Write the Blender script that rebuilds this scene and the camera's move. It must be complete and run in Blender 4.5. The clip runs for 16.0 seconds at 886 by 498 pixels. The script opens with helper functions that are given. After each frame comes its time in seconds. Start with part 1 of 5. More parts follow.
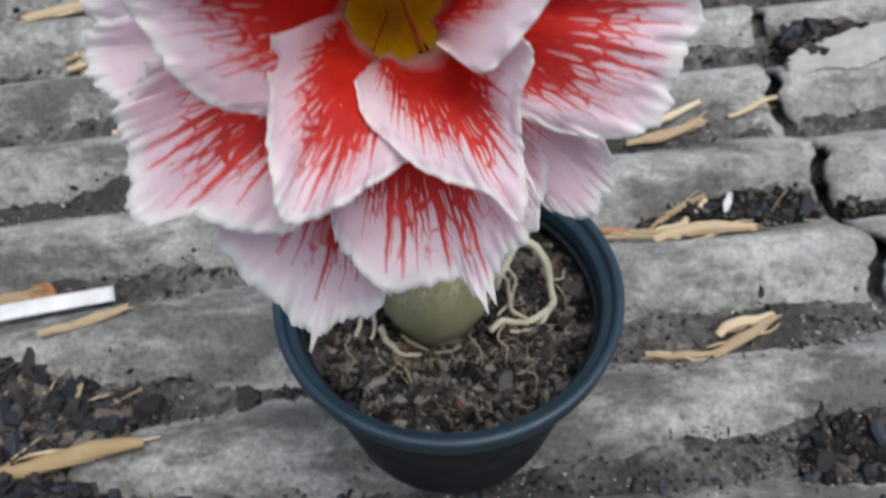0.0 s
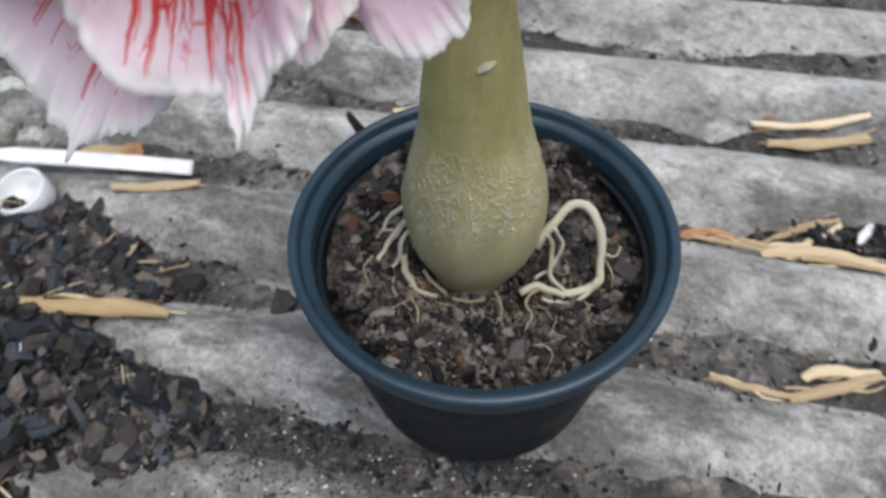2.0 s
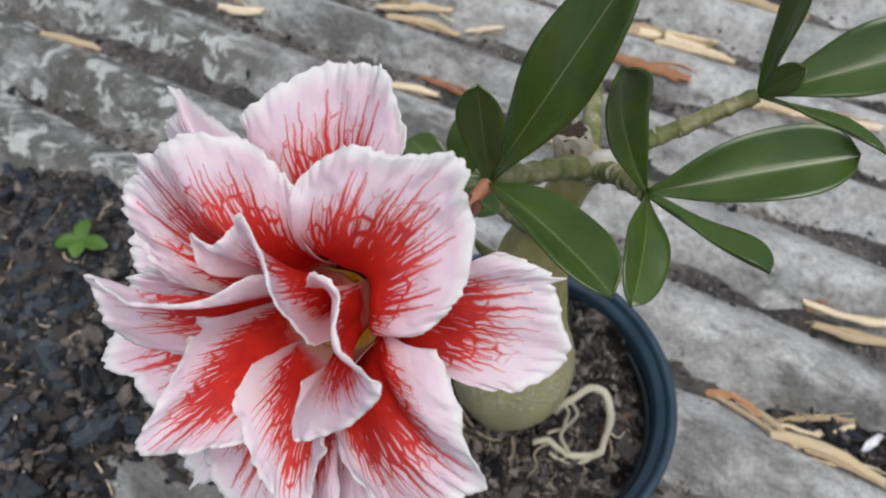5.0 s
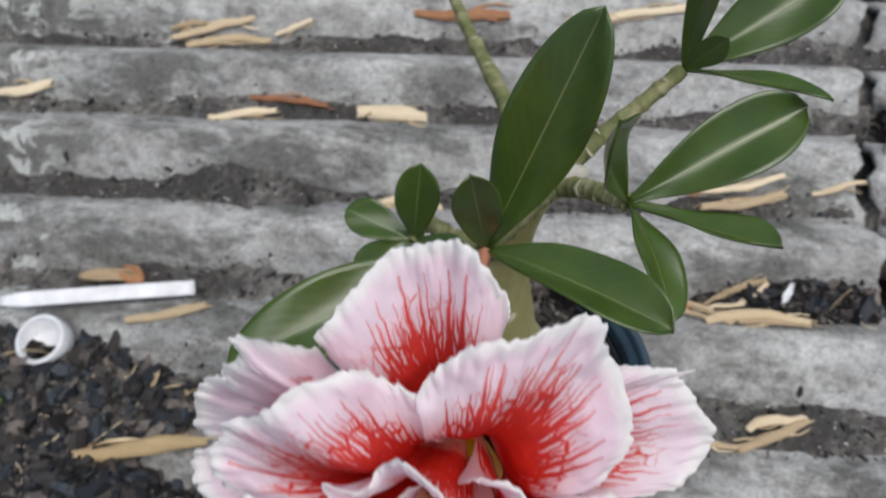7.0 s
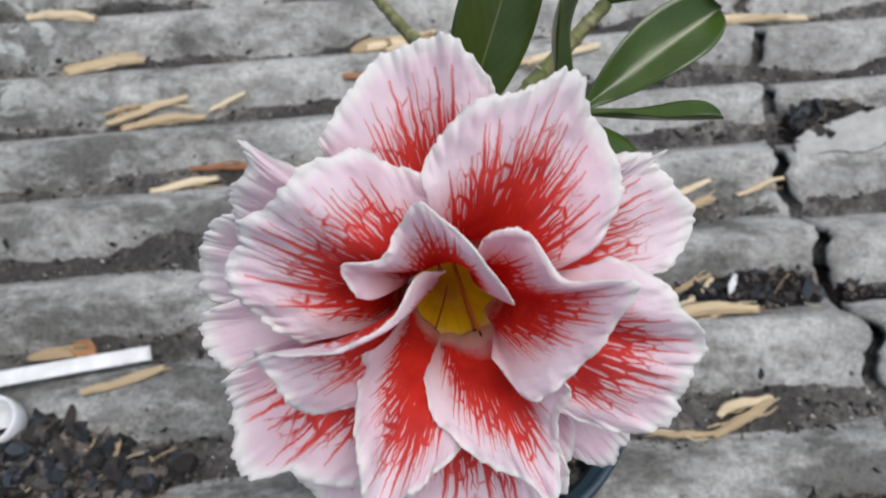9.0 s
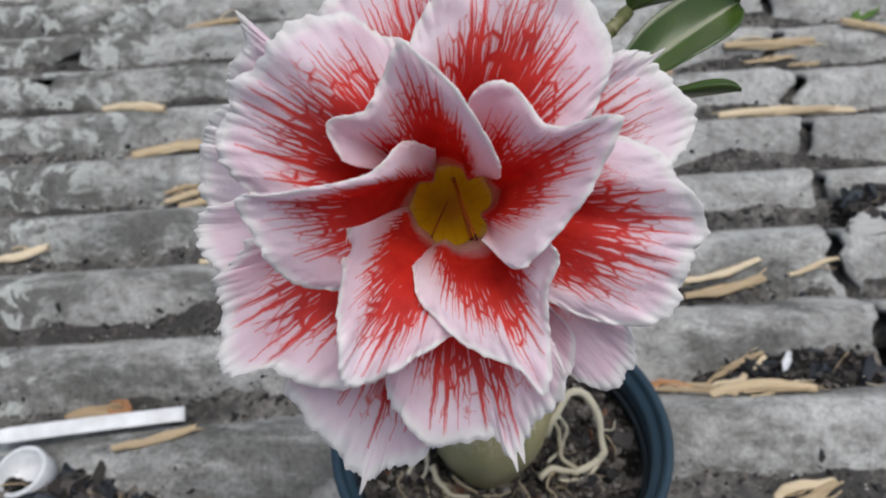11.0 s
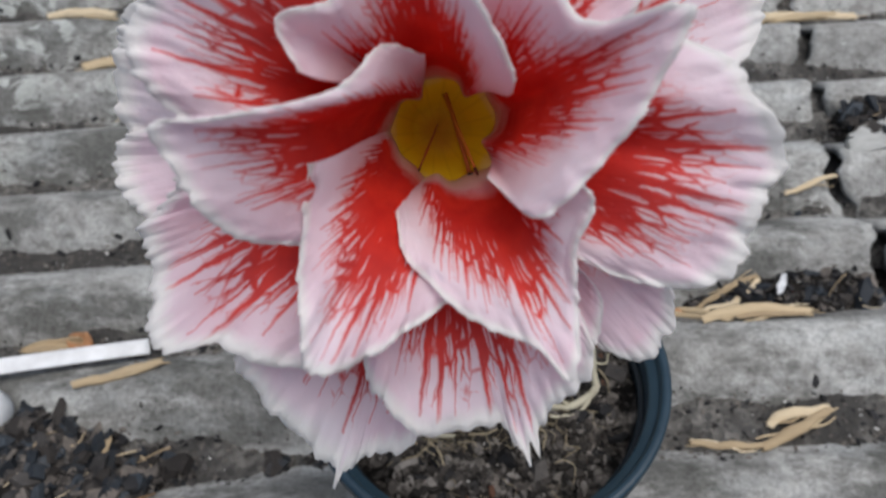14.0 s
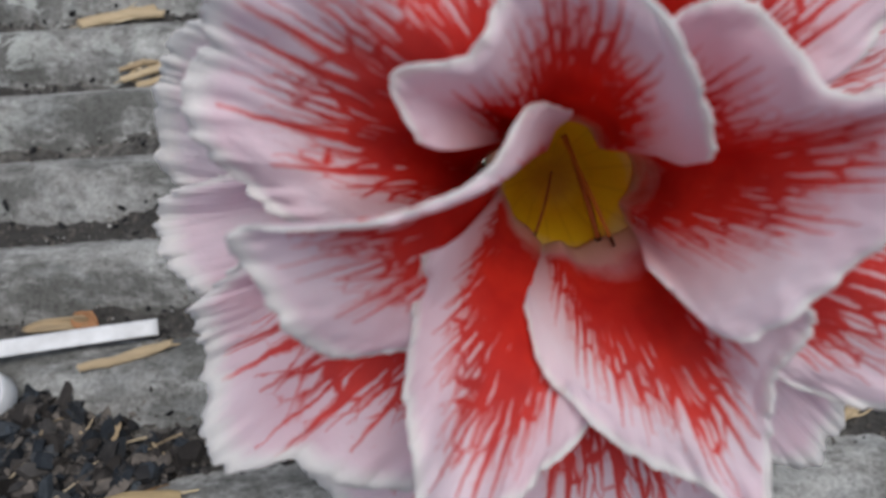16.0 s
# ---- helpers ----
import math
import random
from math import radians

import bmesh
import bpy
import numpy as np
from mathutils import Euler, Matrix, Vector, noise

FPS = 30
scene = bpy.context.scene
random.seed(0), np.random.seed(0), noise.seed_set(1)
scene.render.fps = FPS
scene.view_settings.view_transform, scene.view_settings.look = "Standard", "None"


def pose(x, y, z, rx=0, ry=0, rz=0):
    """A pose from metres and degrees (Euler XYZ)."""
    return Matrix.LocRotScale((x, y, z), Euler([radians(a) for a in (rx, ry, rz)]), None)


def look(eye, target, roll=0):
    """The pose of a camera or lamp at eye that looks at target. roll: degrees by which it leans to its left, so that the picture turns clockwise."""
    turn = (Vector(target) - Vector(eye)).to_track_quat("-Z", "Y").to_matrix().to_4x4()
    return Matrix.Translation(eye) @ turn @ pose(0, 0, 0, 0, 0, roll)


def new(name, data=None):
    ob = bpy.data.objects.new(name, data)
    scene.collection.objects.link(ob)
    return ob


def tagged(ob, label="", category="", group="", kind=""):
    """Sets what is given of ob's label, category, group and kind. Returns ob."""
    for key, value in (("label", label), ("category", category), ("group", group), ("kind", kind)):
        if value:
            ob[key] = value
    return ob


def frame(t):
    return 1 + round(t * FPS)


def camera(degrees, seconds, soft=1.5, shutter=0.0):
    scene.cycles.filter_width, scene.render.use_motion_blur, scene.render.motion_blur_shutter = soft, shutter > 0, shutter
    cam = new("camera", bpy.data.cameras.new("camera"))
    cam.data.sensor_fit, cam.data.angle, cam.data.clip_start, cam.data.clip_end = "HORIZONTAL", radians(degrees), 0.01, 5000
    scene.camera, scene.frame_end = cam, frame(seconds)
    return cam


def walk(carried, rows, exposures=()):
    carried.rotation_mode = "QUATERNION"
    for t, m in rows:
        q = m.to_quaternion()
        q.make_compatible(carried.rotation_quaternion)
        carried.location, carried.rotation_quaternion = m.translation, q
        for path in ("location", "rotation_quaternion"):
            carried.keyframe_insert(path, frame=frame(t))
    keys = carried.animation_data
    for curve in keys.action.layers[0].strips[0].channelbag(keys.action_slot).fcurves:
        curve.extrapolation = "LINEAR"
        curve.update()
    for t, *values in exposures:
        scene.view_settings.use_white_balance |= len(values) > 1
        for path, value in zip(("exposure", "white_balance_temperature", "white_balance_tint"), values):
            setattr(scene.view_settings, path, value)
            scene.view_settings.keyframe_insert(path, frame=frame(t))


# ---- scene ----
# Camera: hand-held over a potted desert rose on old corrugated sheets. Heights from the stick level in the valleys.
cam = camera(58.8, 16.0, soft=1.9, shutter=0.4)
walk(cam, [
    (0.0, look((0.0122, 0.0187, 0.3953), (0.0089, 0.1309, 0.2297), -2.62)),
    (0.5, look((0.0216, 0.0087, 0.3824), (0.0139, 0.1224, 0.2181), -2.35)),
    (1.0, look((0.0314, 0.0103, 0.3657), (0.0200, 0.1195, 0.1986), -2.25)),
    (1.5, look((0.0475, 0.0097, 0.3557), (0.0265, 0.1185, 0.1892), -3.40)),
    (2.0, look((0.0613, 0.0315, 0.3561), (0.0184, 0.1325, 0.1889), -5.80)),
    (2.5, look((0.0724, 0.0490, 0.3687), (0.0154, 0.1332, 0.1964), -3.09)),
    (3.0, look((0.0684, 0.0670, 0.4019), (0.0051, 0.1432, 0.2281), -4.92)),
    (3.5, look((0.0694, 0.0770, 0.4192), (0.0014, 0.1531, 0.2472), -6.45)),
    (4.0, look((0.0713, 0.0780, 0.4403), (0.0009, 0.1558, 0.2700), -6.53)),
    (6.5, look((0.0229, 0.0770, 0.4581), (-0.0048, 0.1637, 0.2800), -0.36)),
    (7.0, look((0.0095, 0.0940, 0.4632), (-0.0088, 0.1787, 0.2829), -2.73)),
    (7.5, look((0.0058, 0.1032, 0.4627), (-0.0037, 0.1892, 0.2824), -1.36)),
    (8.0, look((0.0049, 0.0844, 0.4569), (-0.0005, 0.1772, 0.2797), -1.91)),
    (8.5, look((0.0033, 0.0610, 0.4510), (-0.0000, 0.1630, 0.2790), -0.85)),
    (11.0, look((0.0171, 0.0115, 0.4152), (-0.0033, 0.1487, 0.2711), -4.76)),
    (11.5, look((0.0139, 0.0101, 0.4078), (-0.0068, 0.1488, 0.2652), -4.16)),
    (12.0, look((0.0145, 0.0098, 0.4019), (-0.0050, 0.1480, 0.2587), -3.54)),
    (12.5, look((0.0138, 0.0122, 0.3947), (-0.0061, 0.1469, 0.2482), -4.01)),
    (13.0, look((0.0081, 0.0217, 0.3904), (-0.0087, 0.1517, 0.2393), -3.42)),
    (13.5, look((0.0097, 0.0263, 0.3909), (-0.0045, 0.1512, 0.2353), -2.84)),
    (14.0, look((0.0115, 0.0355, 0.3948), (-0.0021, 0.1566, 0.2363), -3.67)),
    (14.5, look((0.0088, 0.0427, 0.4010), (-0.0081, 0.1628, 0.2420), -4.88)),
    (15.0, look((0.0042, 0.0482, 0.3996), (-0.0117, 0.1657, 0.2385), -4.31)),
    (15.5, look((-0.0012, 0.0559, 0.3935), (-0.0138, 0.1695, 0.2294), -3.33)),
    (16.0, look((-0.0056, 0.0612, 0.3870), (-0.0176, 0.1718, 0.2208), -3.17)),
], [(0.0, -0.14), (1.0, 0.03), (2.0, 0.12), (3.0, 0.06), (4.0, -0.06), (6.5, -0.16), (7.5, -0.14), (8.5, -0.14), (11.0, -0.28), (12.0, -0.32), (13.0, -0.32), (14.0, -0.28), (14.5, -0.32), (15.0, -0.42), (16.0, -0.48)])
cam.data.dof.use_dof = True
cam.data.dof.focus_distance = 0.155
cam.data.dof.aperture_fstop = 30.0

# ---- light: bright overcast sky, soft sun ----
world = bpy.data.worlds.new("sky")
scene.world = world
world.use_nodes = True
wn = world.node_tree
sky = wn.nodes.new("ShaderNodeTexSky")
sky.sky_type = 'NISHITA'
sky.sun_disc = False
sky.sun_elevation = radians(77)
sky.sun_rotation = radians(114)
sky.dust_density = 4.0
sky.air_density = 1.2
wn.links.new(sky.outputs[0], wn.nodes["Background"].inputs[0])
wn.nodes["Background"].inputs[1].default_value = 0.106
sun_data = bpy.data.lights.new("sun", 'SUN')
sun_data.energy = 2.5
sun_data.angle = radians(60)
sun_data.color = (1.0, 0.99, 0.98)
sun = new("sun", sun_data)
sun.matrix_world = look((0.45, -0.1, 2.2), (0, 0.1, 0))

MM = 0.001


# ---- material helpers ----
def material(name, rough=0.6, metal=0.0, spec=0.5):
    m = bpy.data.materials.new(name)
    m.use_nodes = True
    b = m.node_tree.nodes["Principled BSDF"]
    b.inputs["Roughness"].default_value = rough
    b.inputs["Metallic"].default_value = metal
    b.inputs["Specular IOR Level"].default_value = spec
    return m, m.node_tree.nodes, m.node_tree.links, b


def noise_tex(N, L, vec, scale, detail=4.0, rough=0.6, distort=0.0):
    n = N.new("ShaderNodeTexNoise")
    n.inputs["Scale"].default_value = scale
    n.inputs["Detail"].default_value = detail
    n.inputs["Roughness"].default_value = rough
    n.inputs["Distortion"].default_value = distort
    if vec is not None:
        L.new(vec, n.inputs["Vector"])
    return n.outputs["Fac"]


def ramp(N, L, fac, stops):
    r = N.new("ShaderNodeValToRGB")
    els = r.color_ramp.elements
    while len(els) < len(stops):
        els.new(0.5)
    for e, (p, col) in zip(els, stops):
        e.position = p
        e.color = (*col, 1) if len(col) == 3 else col
    L.new(fac, r.inputs[0])
    return r.outputs[0]


def mixed(N, L, fac, a, b, mode='MIX'):
    m = N.new("ShaderNodeMix")
    m.data_type = 'RGBA'
    m.blend_type = mode
    for sock, val in ((m.inputs[0], fac), (m.inputs[6], a), (m.inputs[7], b)):
        if hasattr(val, "is_linked"):
            L.new(val, sock)
        elif isinstance(val, tuple):
            sock.default_value = (*val, 1)
        else:
            sock.default_value = val
    return m.outputs[2]


def maths(N, L, op, a, b=0.0, c=0.0, clamp=False):
    m = N.new("ShaderNodeMath")
    m.operation = op
    m.use_clamp = clamp
    for sock, val in zip(m.inputs, (a, b, c)):
        if hasattr(val, "is_linked"):
            L.new(val, sock)
        else:
            sock.default_value = val
    return m.outputs[0]


def bumped(N, L, b, height, strength=0.4, dist=0.001):
    n = N.new("ShaderNodeBump")
    n.inputs["Strength"].default_value = strength
    n.inputs["Distance"].default_value = dist
    L.new(height, n.inputs["Height"])
    L.new(n.outputs[0], b.inputs["Normal"])


def coords(N, kind="Object"):
    return N.new("ShaderNodeTexCoord").outputs[kind]


def stretched(N, L, vec, scale, rot=(0, 0, 0)):
    m = N.new("ShaderNodeMapping")
    m.inputs["Scale"].default_value = scale
    m.inputs["Rotation"].default_value = rot
    L.new(vec, m.inputs["Vector"])
    return m.outputs[0]


# ---- materials ----
def make_cement(name="weathered_fibre_cement", lichen=-0.48):
    m, N, L, b = material(name, 0.9, 0, 0.2)
    co = coords(N)
    flow = stretched(N, L, co, (1.0, 2.2, 1.0))
    big = noise_tex(N, L, flow, 9.0, 5, 0.62, 0.4)
    mid = noise_tex(N, L, stretched(N, L, co, (1.0, 1.3, 1.0)), 34.0, 8, 0.72, 0.2)
    fine = noise_tex(N, L, co, 420.0, 4, 0.7)
    base = ramp(N, L, mid, [(0.30, (0.24, 0.238, 0.225)), (0.43, (0.375, 0.375, 0.36)), (0.54, (0.47, 0.474, 0.46)), (0.68, (0.56, 0.57, 0.558))])
    grime_shade = maths(N, L, 'ADD', maths(N, L, 'MULTIPLY', big, 0.72), maths(N, L, 'MULTIPLY', noise_tex(N, L, flow, 70.0, 5, 0.7), 0.28))
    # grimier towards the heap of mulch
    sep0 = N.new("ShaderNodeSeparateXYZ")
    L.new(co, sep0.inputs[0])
    grime_shade = maths(N, L, 'ADD', grime_shade, maths(N, L, 'MULTIPLY', maths(N, L, 'MINIMUM', maths(N, L, 'MAXIMUM', sep0.outputs[0], -0.4), 0.1), 0.17))
    # shade painted in: darker towards the front, most of all at the right
    grime_shade = maths(N, L, 'SUBTRACT', grime_shade, maths(N, L, 'MULTIPLY', maths(N, L, 'SUBTRACT', 0.25, maths(N, L, 'MINIMUM', maths(N, L, 'MAXIMUM', sep0.outputs[1], 0.05), 0.25)), maths(N, L, 'MULTIPLY_ADD', maths(N, L, 'MINIMUM', maths(N, L, 'MAXIMUM', sep0.outputs[0], 0.0), 0.2), 3.6, 0.3)))
    # and lightened farther back, to keep the far ground bright
    grime_shade = maths(N, L, 'ADD', grime_shade, maths(N, L, 'MULTIPLY', maths(N, L, 'SUBTRACT', maths(N, L, 'MINIMUM', maths(N, L, 'MAXIMUM', sep0.outputs[1], 0.27), 0.6), 0.27), 0.2))
    dirt_shade = ramp(N, L, grime_shade, [(0.425, (0.95, 0.95, 0.95)), (0.535, (0, 0, 0))])
    col = mixed(N, L, dirt_shade, base, (0.132, 0.133, 0.124))
    wash = noise_tex(N, L, stretched(N, L, co, (0.8, 1.7, 1.0)), 17.0, 6, 0.65, 0.3)
    col = mixed(N, L, ramp(N, L, wash, [(0.52, (0, 0, 0)), (0.64, (0.5, 0.5, 0.5))]), col, (0.46, 0.482, 0.48))
    # brown dust lies over broad patches
    dust = noise_tex(N, L, co, 14.0, 5, 0.6)
    dustm = ramp(N, L, dust, [(0.48, (0, 0, 0)), (0.68, (0.75, 0.75, 0.75))])
    col = mixed(N, L, dustm, col, (0.215, 0.214, 0.206))
    # small stains and pits
    pits = noise_tex(N, L, co, 130.0, 7, 0.75)
    col = mixed(N, L, 0.9, col, ramp(N, L, pits, [(0.34, (0.55, 0.55, 0.53)), (0.46, (0.95, 0.95, 0.95)), (0.62, (1.12, 1.12, 1.12))]), 'MULTIPLY')
    # pale lichen with crisp ragged edges, over dark algae
    sx = N.new("ShaderNodeSeparateXYZ")
    L.new(co, sx.inputs[0])
    reach = noise_tex(N, L, co, 7.0, 3, 0.5)
    west = maths(N, L, 'MULTIPLY_ADD', sx.outputs[0], -2.2, lichen)
    zone = ramp(N, L, maths(N, L, 'ADD', reach, west), [(0.62, (0, 0, 0)), (0.80, (1, 1, 1))])
    algae = noise_tex(N, L, co, 30.0, 6, 0.65, 0.4)
    col = mixed(N, L, maths(N, L, 'MULTIPLY', zone, ramp(N, L, algae, [(0.42, (0.8, 0.8, 0.8)), (0.54, (0, 0, 0))])), col, (0.10, 0.10, 0.09))
    lich = noise_tex(N, L, co, 48.0, 7, 0.68, 0.6)
    col = mixed(N, L, maths(N, L, 'MULTIPLY', zone, ramp(N, L, lich, [(0.53, (0, 0, 0)), (0.56, (0.85, 0.85, 0.85))])), col, (0.52, 0.545, 0.52))
    speck = ramp(N, L, fine, [(0.35, (0.62, 0.62, 0.62)), (0.6, (1.08, 1.08, 1.08))])
    col = mixed(N, L, 0.8, col, speck, 'MULTIPLY')
    L.new(col, b.inputs["Base Color"])
    h = maths(N, L, 'ADD', fine, maths(N, L, 'MULTIPLY', mid, 1.5))
    bumped(N, L, b, h, 0.6, 0.0012)
    return m


def make_soil(name, dark, light, scale=1.0, damp=None, low=0.3):
    m, N, L, b = material(name, 0.95, 0, 0.15)
    co = coords(N)
    a = noise_tex(N, L, co, 60 * scale, 6, 0.7)
    f = noise_tex(N, L, co, 500 * scale, 4, 0.75)
    v = N.new("ShaderNodeTexVoronoi")
    v.inputs["Scale"].default_value = 260 * scale
    L.new(co, v.inputs["Vector"])
    col = ramp(N, L, a, [(low, dark), (0.5 + 0.17 * low, tuple(0.5 * (x + y) for x, y in zip(dark, light))), (0.72, light)])
    crumbs = ramp(N, L, v.outputs["Color"], [(0.2, (0.45, 0.45, 0.45)), (0.8, (1.5, 1.45, 1.4))])
    col = mixed(N, L, 0.7, col, crumbs, 'MULTIPLY')
    if damp:
        wet = noise_tex(N, L, co, 13.0, 5, 0.65)
        col = mixed(N, L, ramp(N, L, wet, [(0.44, (0.9, 0.9, 0.9)), (0.56, (0, 0, 0))]), col, damp)
    specks = ramp(N, L, f, [(0.70, (0, 0, 0)), (0.78, (0.5, 0.5, 0.5))])
    col = mixed(N, L, specks, col, (0.35, 0.31, 0.27))
    L.new(col, b.inputs["Base Color"])
    h = maths(N, L, 'ADD', maths(N, L, 'MULTIPLY', v.outputs["Distance"], 1.2), f)
    bumped(N, L, b, h, 0.9, 0.0025)
    return m


def make_varied(name, low, high, rough=0.8, grain=200.0, bump=0.3, spec=0.3, stretch=(1, 1, 1), middle=None):
    """A plain matter whose tone differs from piece to piece."""
    m, N, L, b = material(name, rough, 0, spec)
    co = stretched(N, L, coords(N), stretch)
    g = noise_tex(N, L, co, grain, 5, 0.65)
    info = N.new("ShaderNodeObjectInfo").outputs["Random"]
    geo = N.new("ShaderNodeNewGeometry").outputs["Random Per Island"]
    pick = maths(N, L, 'FRACT', maths(N, L, 'ADD', info, geo))
    tone = maths(N, L, 'ADD', maths(N, L, 'MULTIPLY', pick, 0.65), maths(N, L, 'MULTIPLY', g, 0.4))
    col = ramp(N, L, tone, [(0.15, low), (0.9, high)] if middle is None else [(0.15, low), (0.62, middle), (0.95, high)])
    L.new(col, b.inputs["Base Color"])
    bumped(N, L, b, g, bump, 0.001)
    return m


def make_petal(name, start):
    """start: how far from the claw the red begins."""
    m, N, L, b = material(name, 0.65, 0, 0.10)
    uv = N.new("ShaderNodeUVMap")
    uv.uv_map = "petal"
    sep = N.new("ShaderNodeSeparateXYZ")
    L.new(uv.outputs[0], sep.inputs[0])
    s, t = sep.outputs[0], sep.outputs[1]
    t = maths(N, L, 'MULTIPLY', maths(N, L, 'SUBTRACT', t, 0.5), 2.0)
    rnd = N.new("ShaderNodeObjectInfo").outputs["Random"]
    co = coords(N)
    warp = noise_tex(N, L, co, 260.0, 3, 0.6)
    warp = maths(N, L, 'SUBTRACT', warp, 0.5)
    tw = maths(N, L, 'ADD', t, maths(N, L, 'MULTIPLY', warp, 0.034))
    edge_uv = N.new("ShaderNodeUVMap")
    edge_uv.uv_map = "border"
    edge_sep = N.new("ShaderNodeSeparateXYZ")
    L.new(edge_uv.outputs[0], edge_sep.inputs[0])
    out, brim = edge_sep.outputs[0], edge_sep.outputs[1]
    fan = maths(N, L, 'ARCTAN2', maths(N, L, 'MULTIPLY', tw, 0.75), maths(N, L, 'MAXIMUM', maths(N, L, 'SUBTRACT', s, 0.04), 0.02))
    # each petal has its own share of red
    share_uv = N.new("ShaderNodeUVMap")
    share_uv.uv_map = "share"
    share_sep = N.new("ShaderNodeSeparateXYZ")
    L.new(share_uv.outputs[0], share_sep.inputs[0])
    far = maths(N, L, 'DIVIDE', out, share_sep.outputs[0])
    side = maths(N, L, 'ABSOLUTE', maths(N, L, 'MULTIPLY_ADD', maths(N, L, 'MULTIPLY_ADD', warp, 0.05, share_sep.outputs[1]), 2.0, -1.0))
    spread = maths(N, L, 'MULTIPLY_ADD', maths(N, L, 'POWER', side, 5.0), 1.1, maths(N, L, 'MULTIPLY', maths(N, L, 'POWER', maths(N, L, 'ABSOLUTE', fan), 1.6), 0.75))

    def rays(count, seed, top, vary, taper):
        """Streaks at even angles, each with a length of its own, thick at the root and thin at the end."""
        x = maths(N, L, 'ADD', maths(N, L, 'MULTIPLY', fan, count), maths(N, L, 'MULTIPLY_ADD', rnd, 13.0, seed))
        cell = maths(N, L, 'FLOOR', x)
        off = maths(N, L, 'ABSOLUTE', maths(N, L, 'SUBTRACT', maths(N, L, 'FRACT', x), 0.5))
        wn = N.new("ShaderNodeTexWhiteNoise")
        wn.noise_dimensions = '1D'
        L.new(maths(N, L, 'ADD', cell, seed), wn.inputs["W"])
        reach = maths(N, L, 'ADD', top, maths(N, L, 'MULTIPLY', maths(N, L, 'SUBTRACT', wn.outputs["Value"], 0.5), vary))
        reach = maths(N, L, 'SUBTRACT', reach, maths(N, L, 'MULTIPLY', spread, 0.42))
        thick = maths(N, L, 'POWER', maths(N, L, 'MAXIMUM', maths(N, L, 'MULTIPLY', maths(N, L, 'SUBTRACT', reach, far), taper), 0.0), 1.5)
        thick = maths(N, L, 'MULTIPLY_ADD', thick, 1.38, maths(N, L, 'MULTIPLY_ADD', maths(N, L, 'GREATER_THAN', reach, far), 0.12, -0.08))
        gap = maths(N, L, 'SUBTRACT', thick, off)
        return maths(N, L, 'MULTIPLY_ADD', gap, 6.0, 0.5, clamp=True)

    def net(count, depth, seed, top, vary, taper):
        """A net of veins drawn out along the petal; its meshes open towards the end."""
        v = N.new("ShaderNodeTexVoronoi")
        v.feature = 'DISTANCE_TO_EDGE'
        v.inputs["Scale"].default_value = 1.0
        at = N.new("ShaderNodeCombineXYZ")
        L.new(maths(N, L, 'MULTIPLY', fan, count), at.inputs[0])
        L.new(maths(N, L, 'MULTIPLY', far, depth), at.inputs[1])
        L.new(maths(N, L, 'MULTIPLY_ADD', rnd, 17.0, seed), at.inputs[2])
        L.new(at.outputs[0], v.inputs["Vector"])
        uneven = noise_tex(N, L, at.outputs[0], 0.8, 3, 0.7)
        reach = maths(N, L, 'MULTIPLY_ADD', maths(N, L, 'SUBTRACT', uneven, 0.5), vary, top)
        reach = maths(N, L, 'SUBTRACT', reach, maths(N, L, 'MULTIPLY', spread, 0.42))
        thick = maths(N, L, 'MULTIPLY', maths(N, L, 'SUBTRACT', reach, far), taper)
        return maths(N, L, 'MULTIPLY_ADD', maths(N, L, 'SUBTRACT', thick, v.outputs["Distance"]), 9.0, 0.5, clamp=True)

    size = maths(N, L, 'MULTIPLY_ADD', rnd, 0.08, 0.76)
    mask = maths(N, L, 'MAXIMUM', rays(15.0, 3.3, size, 0.30, 1.0), rays(34.0, 7.7, maths(N, L, 'SUBTRACT', size, 0.03), 0.34, 0.95))
    mask = maths(N, L, 'MAXIMUM', mask, net(20.0, 7.0, 2.0, maths(N, L, 'SUBTRACT', size, 0.03), 0.50, 0.68))
    fade = ramp(N, L, far, [(0.3, (0.97, 0.97, 0.97)), (0.8, (0.88, 0.88, 0.88))])
    mask = maths(N, L, 'MULTIPLY', mask, fade)
    streak = noise_tex(N, L, co, 160.0, 3, 0.6)
    # the dark red thins out towards the claw of the petal
    claw = ramp(N, L, maths(N, L, 'ADD', out, maths(N, L, 'MULTIPLY', warp, 0.12)), [(start, (0.2, 0.2, 0.2)), (start + 0.09, (1, 1, 1))])
    mask = maths(N, L, 'MULTIPLY', mask, claw)
    tint = noise_tex(N, L, co, 45.0, 3, 0.5)
    pale = ramp(N, L, tint, [(0.3, (0.91, 0.71, 0.785)), (0.5, (0.94, 0.81, 0.88)), (0.7, (0.955, 0.895, 0.945))])
    blush = ramp(N, L, maths(N, L, 'MULTIPLY_ADD', warp, 0.2, out), [(0.1, (1, 1, 1)), (0.4, (0.6, 0.6, 0.6)), (0.74, (0.0, 0.0, 0.0))])
    pale = mixed(N, L, blush, pale, (0.86, 0.56, 0.58))
    pale = mixed(N, L, ramp(N, L, out, [(0.0, (0.85, 0.85, 0.85)), (0.09, (0, 0, 0))]), pale, (0.93, 0.80, 0.55))
    red = ramp(N, L, streak, [(0.3, (0.64, 0.010, 0.003)), (0.7, (0.84, 0.032, 0.009))])
    col = mixed(N, L, mask, pale, red)
    # cream rim, whitened further as though its edge caught the light
    rim = ramp(N, L, brim, [(0.935, (0, 0, 0)), (0.975, (1, 1, 1))])
